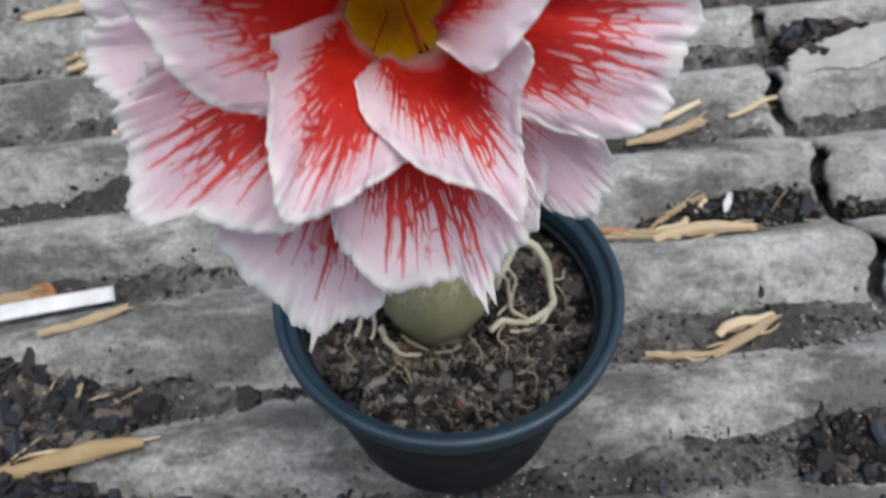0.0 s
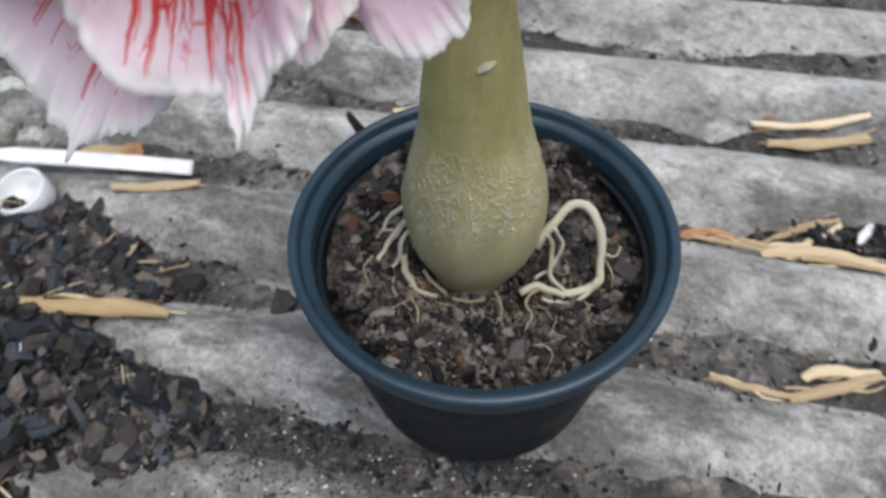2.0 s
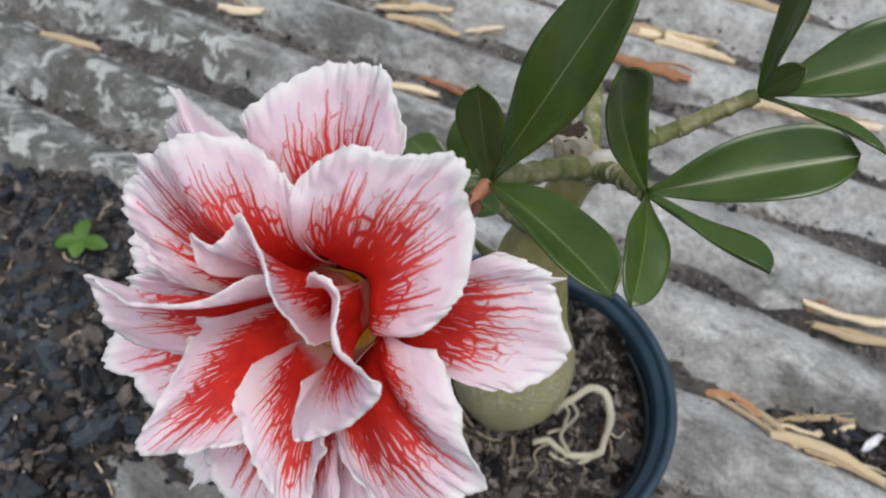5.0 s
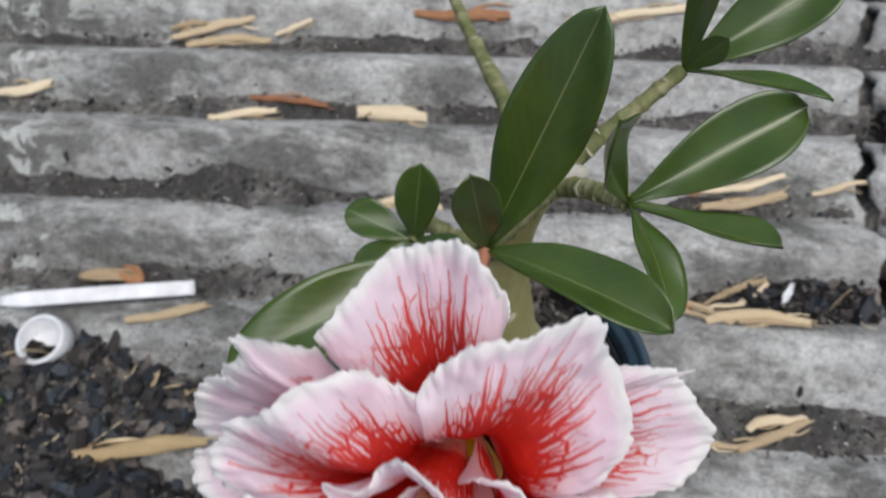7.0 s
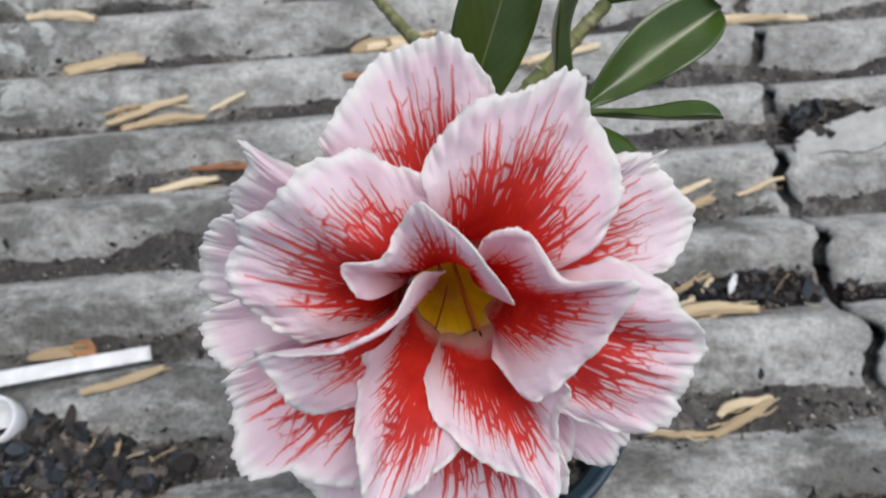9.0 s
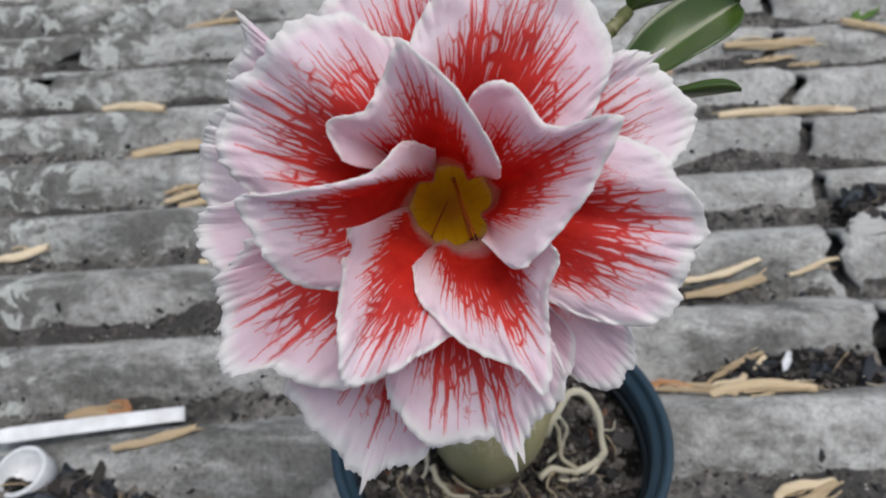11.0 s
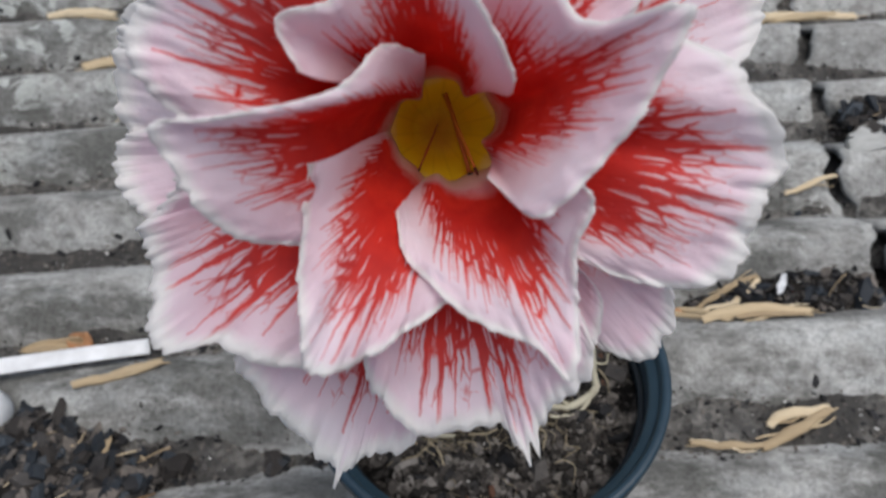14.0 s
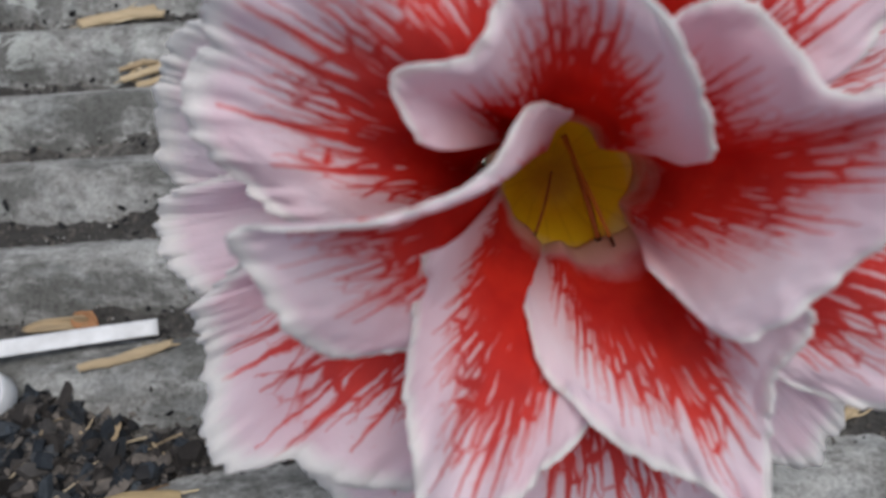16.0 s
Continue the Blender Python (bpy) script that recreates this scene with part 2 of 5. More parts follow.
    col = mixed(N, L, rim, col, (0.97, 0.96, 0.95))
    L.new(col, b.inputs["Base Color"])
    comb3 = N.new("ShaderNodeCombineXYZ")
    L.new(maths(N, L, 'MULTIPLY', tw, 22.0), comb3.inputs[0])
    L.new(maths(N, L, 'MULTIPLY', s, 4.0), comb3.inputs[1])
    L.new(rnd, comb3.inputs[2])
    ribs = noise_tex(N, L, comb3.outputs[0], 1.0, 3, 0.6)
    crinkle = noise_tex(N, L, co, 340.0, 3, 0.6)
    bumped(N, L, b, maths(N, L, 'ADD', maths(N, L, 'MULTIPLY', ribs, 0.7), crinkle), 0.4, 0.001)
    tr = N.new("ShaderNodeBsdfTranslucent")
    L.new(col, tr.inputs["Color"])
    mx = N.new("ShaderNodeMixShader")
    mx.inputs[0].default_value = 0.46
    L.new(b.outputs[0], mx.inputs[1])
    L.new(tr.outputs[0], mx.inputs[2])
    L.new(mx.outputs[0], N["Material Output"].inputs["Surface"])
    return m


def make_leaf():
    m, N, L, b = material("leaf_green", 0.32, 0, 0.6)
    b.inputs["Coat Weight"].default_value = 0.65
    b.inputs["Coat Roughness"].default_value = 0.22
    uv = N.new("ShaderNodeUVMap")
    uv.uv_map = "petal"
    sep = N.new("ShaderNodeSeparateXYZ")
    L.new(uv.outputs[0], sep.inputs[0])
    t = maths(N, L, 'ABSOLUTE', maths(N, L, 'MULTIPLY', maths(N, L, 'SUBTRACT', sep.outputs[1], 0.5), 2.0))
    vein = N.new("ShaderNodeTexWave")
    vein.inputs["Scale"].default_value = 4.2
    vein.inputs["Distortion"].default_value = 1.2
    vein.inputs["Detail"].default_value = 2
    comb = N.new("ShaderNodeCombineXYZ")
    L.new(maths(N, L, 'SUBTRACT', sep.outputs[0], maths(N, L, 'MULTIPLY', t, 0.28)), comb.inputs[0])
    L.new(comb.outputs[0], vein.inputs["Vector"])
    co = coords(N)
    n = noise_tex(N, L, co, 90.0, 4, 0.6)
    rnd = N.new("ShaderNodeObjectInfo").outputs["Random"]
    col = ramp(N, L, n, [(0.3, (0.042, 0.086, 0.006)), (0.7, (0.078, 0.142, 0.011))])
    col = mixed(N, L, maths(N, L, 'MULTIPLY', rnd, 0.35), col, (0.045, 0.078, 0.026))
    vm = ramp(N, L, vein.outputs["Fac"], [(0.82, (0, 0, 0)), (1.0, (0.4, 0.4, 0.4))])
    blotch = noise_tex(N, L, co, 30.0, 3, 0.6)
    col = mixed(N, L, ramp(N, L, blotch, [(0.5, (0, 0, 0)), (0.75, (0.5, 0.5, 0.5))]), col, (0.085, 0.13, 0.03))
    col = mixed(N, L, vm, col, (0.07, 0.12, 0.04))
    mid = ramp(N, L, t, [(0.01, (0.7, 0.7, 0.7)), (0.035, (0, 0, 0))])
    col = mixed(N, L, mid, col, (0.25, 0.28, 0.11))
    L.new(col, b.inputs["Base Color"])
    bumped(N, L, b, maths(N, L, 'ADD', n, maths(N, L, 'MULTIPLY', vein.outputs["Fac"], 0.08)), 0.25, 0.001)
    tr = N.new("ShaderNodeBsdfTranslucent")
    tr.inputs["Color"].default_value = (0.14, 0.24, 0.015, 1)
    mx = N.new("ShaderNodeMixShader")
    mx.inputs[0].default_value = 0.22
    L.new(b.outputs[0], mx.inputs[1])
    L.new(tr.outputs[0], mx.inputs[2])
    L.new(mx.outputs[0], N["Material Output"].inputs["Surface"])
    return m


def make_bark():
    """Grey-green stem skin with fine upright cracks round the swollen base."""
    m, N, L, b = material("stem_skin", 0.5, 0, 0.42)
    co = coords(N)
    big = noise_tex(N, L, co, 38.0, 4, 0.6)
    fine = noise_tex(N, L, co, 600.0, 3, 0.6)
    raw = noise_tex(N, L, stretched(N, L, co, (1.0, 1.0, 0.55)), 360.0, 3, 0.5, 0.6)
    lines = maths(N, L, 'SUBTRACT', 1.0, maths(N, L, 'MULTIPLY', maths(N, L, 'ABSOLUTE', maths(N, L, 'SUBTRACT', raw, 0.5)), 13.0), clamp=True)
    col = ramp(N, L, big, [(0.3, (0.32, 0.285, 0.085)), (0.5, (0.42, 0.38, 0.15)), (0.72, (0.52, 0.475, 0.25))])
    sep = N.new("ShaderNodeSeparateXYZ")
    L.new(co, sep.inputs[0])
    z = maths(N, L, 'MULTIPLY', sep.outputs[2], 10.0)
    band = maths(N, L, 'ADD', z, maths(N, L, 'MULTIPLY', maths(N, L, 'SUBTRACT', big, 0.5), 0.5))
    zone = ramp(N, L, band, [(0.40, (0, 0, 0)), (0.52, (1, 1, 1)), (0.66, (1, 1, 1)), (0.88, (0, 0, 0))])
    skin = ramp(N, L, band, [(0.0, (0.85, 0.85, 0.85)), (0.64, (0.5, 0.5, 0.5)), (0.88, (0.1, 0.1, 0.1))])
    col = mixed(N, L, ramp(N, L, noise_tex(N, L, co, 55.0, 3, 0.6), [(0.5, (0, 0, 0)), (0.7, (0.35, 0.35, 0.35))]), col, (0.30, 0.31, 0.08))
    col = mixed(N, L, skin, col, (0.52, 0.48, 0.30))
    col = mixed(N, L, maths(N, L, 'MULTIPLY', maths(N, L, 'MULTIPLY', zone, lines), 0.6), col, (0.80, 0.75, 0.60))
    col = mixed(N, L, 0.5, col, ramp(N, L, fine, [(0.3, (0.86, 0.86, 0.85)), (0.65, (1.05, 1.05, 1.05))]), 'MULTIPLY')
    grain = noise_tex(N, L, stretched(N, L, co, (1.0, 1.0, 0.12)), 130.0, 4, 0.6)
    col = mixed(N, L, 0.8, col, ramp(N, L, grain, [(0.3, (0.76, 0.77, 0.70)), (0.65, (1.08, 1.07, 1.05))]), 'MULTIPLY')
    L.new(col, b.inputs["Base Color"])
    bumped(N, L, b, maths(N, L, 'ADD', maths(N, L, 'MULTIPLY', lines, zone), maths(N, L, 'MULTIPLY', fine, 0.25)), 0.7, 0.0008)
    return m


def make_twig_skin():
    m, N, L, b = material("branch_skin", 0.7, 0, 0.3)
    co = coords(N)
    n = noise_tex(N, L, co, 130.0, 4, 0.65)
    col = ramp(N, L, n, [(0.3, (0.10, 0.125, 0.045)), (0.52, (0.19, 0.20, 0.085)), (0.64, (0.30, 0.29, 0.17)), (0.72, (0.5, 0.48, 0.38))])
    L.new(col, b.inputs["Base Color"])
    bumped(N, L, b, n, 0.6, 0.001)
    return m


def make_plastic(name, col, rough, grain=900.0, spec=0.5):
    m, N, L, b = material(name, rough, 0, spec)
    co = coords(N)
    n = noise_tex(N, L, co, 55.0, 5, 0.6)
    f = noise_tex(N, L, co, grain, 3, 0.6)
    c = ramp(N, L, n, [(0.3, tuple(0.75 * x for x in col)), (0.7, tuple(1.15 * x for x in col))])
    L.new(c, b.inputs["Base Color"])
    r = ramp(N, L, n, [(0.3, (rough - 0.1,) * 3), (0.7, (rough + 0.12,) * 3)])
    L.new(r, b.inputs["Roughness"])
    bumped(N, L, b, f, 0.12, 0.0004)
    return m


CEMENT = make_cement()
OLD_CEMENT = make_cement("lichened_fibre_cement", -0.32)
SOIL = make_soil("dark_soil", (0.005, 0.0045, 0.004), (0.038, 0.034, 0.031))
DUST = make_soil("pale_silt", (0.098, 0.096, 0.091), (0.30, 0.295, 0.28), 1.0, (0.062, 0.060, 0.057))
POT_SOIL = make_soil("potting_mix", (0.010, 0.009, 0.0085), (0.29, 0.268, 0.248), 1.4, None, 0.44)
PETAL = make_petal("petal_tissue", -0.02)
PALE_PETAL = make_petal("petal_tissue_pale_base", 0.05)
LEAF = make_leaf()
BARK = make_bark()
BRANCH = make_twig_skin()
NODE = make_varied("pale_node_bark", (0.40, 0.39, 0.32), (0.74, 0.73, 0.68), 0.85, 260.0, 0.6)
SCAR = make_varied("leaf_scars", (0.20, 0.20, 0.11), (0.46, 0.45, 0.33), 0.85, 260.0, 0.4)
STUMP = make_varied("dead_stump_bark", (0.24, 0.21, 0.14), (0.62, 0.58, 0.48), 0.85, 220.0, 0.7)
# one plastic in two tones: wall darkened as if shaded, rim as if sky-lit
POT_SHADED = make_plastic("slate_blue_plastic_shaded", (0.010, 0.015, 0.020), 0.5, 900.0, 0.25)
RIM_LIT = make_plastic("slate_blue_plastic_lit", (0.023, 0.050, 0.074), 0.36)
WHITE = make_plastic("white_plastic", (0.72, 0.74, 0.76), 0.4)
TWIG = make_varied("dry_straw", (0.36, 0.27, 0.165), (0.84, 0.73, 0.54), 0.75, 420.0, 1.0, 0.25, (0.14, 1, 1), (0.60, 0.48, 0.31))
BLADE = make_varied("olive_dry_blade", (0.16, 0.09, 0.04), (0.85, 0.74, 0.52), 0.7, 170.0, 1.0, 0.3, (0.25, 1, 1), (0.46, 0.35, 0.19))
REDTWIG = make_varied("dry_russet_leaf", (0.24, 0.10, 0.05), (0.5, 0.28, 0.14), 0.75, 160.0, 0.4)
CHIP = make_varied("bark_chips", (0.004, 0.004, 0.005), (0.12, 0.11, 0.102), 0.65, 300.0, 0.5, 0.35, middle=(0.022, 0.022, 0.024))
SLATE = make_varied("slate", (0.009, 0.011, 0.014), (0.075, 0.092, 0.11), 0.6, 300.0, 0.5, 0.4, middle=(0.022, 0.027, 0.034))
PALE_CEMENT = make_varied("pale_broken_cement", (0.06, 0.06, 0.055), (0.78, 0.79, 0.77), 0.9, 75.0, 1.0, 0.2, (1.0, 1.6, 1.0), (0.43, 0.435, 0.42))
BROWN_CHIP = make_varied("dusty_bark", (0.02, 0.018, 0.017), (0.24, 0.21, 0.185), 0.85, 300.0, 0.5, 0.2, middle=(0.062, 0.056, 0.052))
CRUMB = make_varied("dusty_crumbs", (0.035, 0.032, 0.03), (0.2, 0.18, 0.16), 0.9, 300.0, 0.5, 0.2)
RUSSET = make_varied("russet_bark", (0.07, 0.032, 0.02), (0.17, 0.09, 0.06), 0.85, 300.0, 0.5)
POT_BITS = make_varied("potting_bits", (0.006, 0.0055, 0.005), (0.31, 0.29, 0.27), 0.85, 300.0, 0.5, 0.3, middle=(0.062, 0.055, 0.050))
GREY_CLOD = make_varied("grey_clods", (0.05, 0.046, 0.042), (0.26, 0.24, 0.22), 0.9, 300.0, 0.8, 0.2)
PERLITE = make_varied("white_grit", (0.5, 0.5, 0.48), (0.8, 0.8, 0.78), 0.8, 300.0, 0.3)
ROOT = make_varied("pale_roots", (0.36, 0.33, 0.23), (0.60, 0.57, 0.45), 0.75, 160.0, 0.5)
HAIR = make_varied("tan_root_hairs", (0.2, 0.165, 0.11), (0.46, 0.39, 0.27), 0.8, 200.0, 0.3)
def make_throat():
    """Yellow funnel, orange and deep at its foot, paler towards the mouth."""
    m, N, L, b = material("yellow_throat_skin", 0.55, 0, 0.25)
    uv = N.new("ShaderNodeUVMap")
    uv.uv_map = "petal"
    sep = N.new("ShaderNodeSeparateXYZ")
    L.new(uv.outputs[0], sep.inputs[0])
    n = noise_tex(N, L, coords(N), 300.0, 4, 0.6)
    along = maths(N, L, 'ADD', sep.outputs[1], maths(N, L, 'MULTIPLY', maths(N, L, 'SUBTRACT', n, 0.5), 0.25))
    col = ramp(N, L, along, [(0.1, (0.55, 0.24, 0.006)), (0.4, (0.84, 0.48, 0.008)), (0.72, (0.92, 0.60, 0.016)), (1.0, (0.90, 0.70, 0.30))])
    stripes = maths(N, L, 'ABSOLUTE', maths(N, L, 'SUBTRACT', maths(N, L, 'FRACT', maths(N, L, 'MULTIPLY', sep.outputs[0], 15.0)), 0.5))
    col = mixed(N, L, ramp(N, L, stripes, [(0.04, (0.14, 0.14, 0.14)), (0.12, (0, 0, 0))]), col, (0.42, 0.12, 0.01))
    L.new(col, b.inputs["Base Color"])
    bumped(N, L, b, n, 0.3, 0.0006)
    tr = N.new("ShaderNodeBsdfTranslucent")
    L.new(col, tr.inputs["Color"])
    mx = N.new("ShaderNodeMixShader")
    mx.inputs[0].default_value = 0.15
    L.new(b.outputs[0], mx.inputs[1])
    L.new(tr.outputs[0], mx.inputs[2])
    L.new(mx.outputs[0], N["Material Output"].inputs["Surface"])
    return m


THROAT = make_throat()
MAROON = make_varied("maroon_filament", (0.30, 0.05, 0.01), (0.55, 0.16, 0.015), 0.6, 200.0, 0.2)
ANTHER = make_varied("dark_anther", (0.05, 0.012, 0.008), (0.12, 0.03, 0.015), 0.7, 400.0, 0.2)
CALYX = make_varied("red_brown_calyx", (0.24, 0.085, 0.045), (0.50, 0.24, 0.15), 0.6, 140.0, 0.4)
CUT = make_varied("dry_cut_wood", (0.014, 0.010, 0.007), (0.10, 0.068, 0.045), 0.9, 200.0, 0.5)
WEED = make_varied("weed_green", (0.05, 0.12, 0.016), (0.10, 0.19, 0.035), 0.5, 80.0, 0.2)


# ---- mesh helpers ----
def part(name, bm, mat, parent=None, label="", smooth=True, m=None):
    me = bpy.data.meshes.new(name)
    bm.to_mesh(me)
    bm.free()
    for p in me.polygons:
        p.use_smooth = smooth
    me.materials.append(mat)
    ob = new(name, me)
    if m is not None:
        ob.matrix_world = m
    if parent is not None:
        ob.parent = parent
    if label:
        tagged(ob, label)
    return ob


def grid_mesh(nu, nv, place, uv=None):
    """A sheet of nu by nv cells; place(i/nu, j/nv) gives a point in metres."""
    bm = bmesh.new()
    vs = [[bm.verts.new(place(i / nu, j / nv)) for j in range(nv + 1)] for i in range(nu + 1)]
    lay = bm.loops.layers.uv.new("petal") if uv else None
    for i in range(nu):
        for j in range(nv):
            f = bm.faces.new((vs[i][j], vs[i + 1][j], vs[i + 1][j + 1], vs[i][j + 1]))
            if uv:
                for lp, (a, b) in zip(f.loops, ((i, j), (i + 1, j), (i + 1, j + 1), (i, j + 1))):
                    lp[lay].uv = (a / nu, b / nv)
    return bm


def tube(points, radii, sides=10, flat=1.0, caps=True, seed=0.0, rough=0.0):
    """A tapered tube along points (mm); flat squeezes it upright."""
    bm = bmesh.new()
    rings = []
    n = len(points)
    for i, (p, r) in enumerate(zip(points, radii)):
        p = Vector(p)
        a = Vector(points[max(i - 1, 0)])
        b = Vector(points[min(i + 1, n - 1)])
        d = (b - a).normalized()
        side = d.cross(Vector((0, 0, 1)))
        if side.length < 0.2:
            side = d.cross(Vector((0, 1, 0)))
        side.normalize()
        up = side.cross(d)
        ring = []
        for k in range(sides):
            th = 2 * math.pi * k / sides
            rr = r * (1 + rough * noise.noise(Vector((p.x * 0.15 + seed, p.z * 0.15 + k * 0.9, p.y * 0.15))))
            ring.append(bm.verts.new((p + side * rr * math.cos(th) + up * rr * flat * math.sin(th)) * MM))
        rings.append(ring)
    for a, b in zip(rings, rings[1:]):
        for k in range(sides):
            bm.faces.new((a[k], a[(k + 1) % sides], b[(k + 1) % sides], b[k]))
    if caps:
        bm.faces.new(rings[0][::-1])
        bm.faces.new(rings[-1])
    bmesh.ops.recalc_face_normals(bm, faces=bm.faces)
    return bm


def smooth_line(pts, n=24):
    """A Catmull-Rom line through pts."""
    pts = [Vector(p) for p in pts]
    pts = [2 * pts[0] - pts[1]] + pts + [2 * pts[-1] - pts[-2]]
    out = []
    for k in range(n + 1):
        x = k / n * (len(pts) - 3)
        i = min(int(x), len(pts) - 4)
        f = x - i
        a, b, c, d = pts[i:i + 4]
        out.append(0.5 * ((2 * b) + (c - a) * f + (2 * a - 5 * b + 4 * c - d) * f * f + (3 * b - a - 3 * c + d) * f ** 3))
    return out


def lathe(profile, sides=72):
    """A turned body from (radius, height) pairs in mm."""
    bm = bmesh.new()
    rings = [[bm.verts.new((r * math.cos(2 * math.pi * k / sides) * MM, r * math.sin(2 * math.pi * k / sides) * MM, z * MM)) for k in range(sides)] for r, z in profile]
    for a, b in zip(rings, rings[1:]):
        for k in range(sides):
            bm.faces.new((a[k], a[(k + 1) % sides], b[(k + 1) % sides], b[k]))
    return bm


def smooth01(x, a, b):
    x = min(max((x - a) / (b - a), 0.0), 1.0)
    return x * x * (3 - 2 * x)


def thicken(ob, mm, offset=-1.0):
    mod = ob.modifiers.new("thickness", 'SOLIDIFY')
    mod.thickness = mm * MM
    mod.offset = offset
    return ob


# ---- ground: corrugated sheets with soil in the valleys ----
PITCH, CREST, SLOPE = 70.0, 184.0, -0.12


def wave(x, y, shift=0.0):
    p = y + SLOPE * x
    p += 12 * smooth01(250 - p, 0, 60) + 9 * smooth01(p, 430, 500)
    c = math.cos(2 * math.pi * (p - CREST - shift) / PITCH)
    return 24.0 * (0.5 + 0.5 * c) ** 0.62 - 15.0


def fbm(x, y, s, seed=0.0):
    return noise.fractal(Vector((x / s, y / s, seed)), 1.0, 2.0, 4)


def sheet_z(x, y, shift=0.0):
    return wave(x, y, shift) + 1.2 * fbm(x, y, 90, 3.0) + 0.5 * fbm(x, y, 14, 5.0)


def pile(x, y, cx, cy, rx, ry, edge=0.35):
    d = math.hypot((x - cx) / rx, (y - cy) / ry) + 0.22 * fbm(x, y, 60, 9.0)
    return 1 - smooth01(d, 1 - edge, 1 + edge)


def bend(p):
    """How the crack swerves on its way."""
    return 16 * smooth01(306 - p, 0, 60) - 10 * math.exp(-((p - 408) / 35) ** 2)


def crack(x, y):
    """How far the soil has run out through the crack between two sheets."""
    return 16 * math.exp(-((x - 244 - bend(y + SLOPE * x) - 9 * fbm(7, y + SLOPE * x, 26, 11.0)) / 7.0) ** 2) * smooth01(y, 235, 265) * smooth01(470 - y, 0, 40)


def dust_z(x, y):
    """Pale dust and silt that lies in the valleys."""
    p = y + SLOPE * x
    h = -9.6 + 10.0 * fbm(x, y, 130, 1.0) + 5.0 * math.exp(-((p - 131) / 14) ** 2) + 4.2 * pile(x, y, -85, 100, 120, 30, 0.7) - 5.0 * pile(x, y, -95, 190, 75, 50, 0.6)
    return h - crack(x, y) + 3.0 * fbm(x, y, 36, 7.0) + 1.8 * fbm(x, y, 12, 2.0) + 0.7 * fbm(x, y, 5, 4.0)


def heap_z(x, y):
    """Dark mulch in heaps."""
    h = -15.0
    h += 34 * pile(x, y, -276, 145, 104, 78)
    h += 29 * pile(x, y, -262, 15, 74, 60)
    h += 19 * pile(x, y, 232, 150, 62, 30)
    h += 27 * pile(x, y, -152, 106, 56, 30, 0.5)
    h += 27 * pile(x, y, -222, 78, 45, 55, 0.5)
    h += 22 * pile(x, y, 285, 455, 42, 28)
    h += 13.5 * pile(x, y, 205, 316, 62, 20, 0.6)
    return h - crack(x, y) + 1.8 * fbm(x, y, 12, 2.5) + 1.0 * fbm(x, y, 5, 4.5)


def soil_z(x, y):
    return max(dust_z(x, y), heap_z(x, y))


def ground_z(x, y):
    return max(sheet_z(x, y), soil_z(x, y))


def sheet(name, x0, x1, y0, y1, lift, shift, rag0, rag1, seed, label, mat=CEMENT, holes=(), edge=0.0):
    """A corrugated sheet with ragged ends."""
    nu, nv = int((x1 - x0) / 7), int((y1 - y0) / 3.6)

    def place(a, b):
        y = y0 + b * (y1 - y0)
        lo = x0 + rag0 * fbm(edge, y, 26, 11.0 if edge else seed)
        hi = x1 + rag1 * fbm(7, y, 26, seed)
        lo += bend(y) if edge else 0.0
        hi += bend(y) if seed == 11.0 else 0.0
        for at, size in holes:
            hi -= size * math.exp(-((y - at) / 6.0) ** 2)
        x = lo + a * (hi - lo)
        return Vector((x, y - SLOPE * x, sheet_z(x, y - SLOPE * x, shift) + lift)) * MM

    ob = part(name, grid_mesh(nu, nv, place), mat)
    thicken(ob, 5.5)
    return tagged(ob, label, "roof sheet", "old corrugated sheets", "structure")


HOLES = ((711, 30), (662, 28), (613, 32))
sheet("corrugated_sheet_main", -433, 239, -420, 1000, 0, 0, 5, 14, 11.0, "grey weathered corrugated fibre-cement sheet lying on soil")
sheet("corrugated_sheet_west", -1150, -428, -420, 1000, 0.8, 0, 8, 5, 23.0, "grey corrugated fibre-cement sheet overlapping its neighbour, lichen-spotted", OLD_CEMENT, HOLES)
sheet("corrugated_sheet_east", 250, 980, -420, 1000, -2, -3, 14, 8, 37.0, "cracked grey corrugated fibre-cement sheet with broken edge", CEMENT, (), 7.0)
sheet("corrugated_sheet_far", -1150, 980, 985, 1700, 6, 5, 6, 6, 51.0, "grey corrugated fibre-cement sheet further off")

for name, height, mat, label in (("valley_soil", dust_z, DUST, "pale grey-brown silt lying in the valleys of the sheets"), ("mulch_bed", heap_z, SOIL, "dark crumbly soil heaped on the sheets")):
    bm = grid_mesh(300, 290, lambda a, b: Vector((-700 + 1300 * a, -300 + 1250 * b, height(-700 + 1300 * a, -300 + 1250 * b))) * MM)
    tagged(part(name, bm, mat), label, "soil", kind="stuff")

bm = grid_mesh(60, 60, lambda a, b: Vector(((a - 0.5) * 60, (b - 0.5) * 60, -0.03 - 0.004 * abs(noise.noise(Vector((a * 40, b * 40, 0)))))))
tagged(part("ground", bm, SOIL), "bare brown earth under the sheets", "ground", kind="structure")


# ---- the pot ----
RIM = Vector((8.4, 197.2, 105.3))
POT_M = Matrix.Translation(RIM * MM) @ Vector((0.004, 0.089, 1)).to_track_quat('Z', 'Y').to_matrix().to_4x4()
pot = tagged(new("flower_pot"), "dark slate-blue plastic nursery pot standing on corrugated sheets", "pot")
pot.matrix_world = POT_M
part("wall", lathe([(53, -98), (54, -99), (54.5, -97), (69.2, -14), (69.5, -11), (70, -10.5)] + [(68, -10.4), (67, -13), (52.6, -95)]), POT_SHADED, pot)
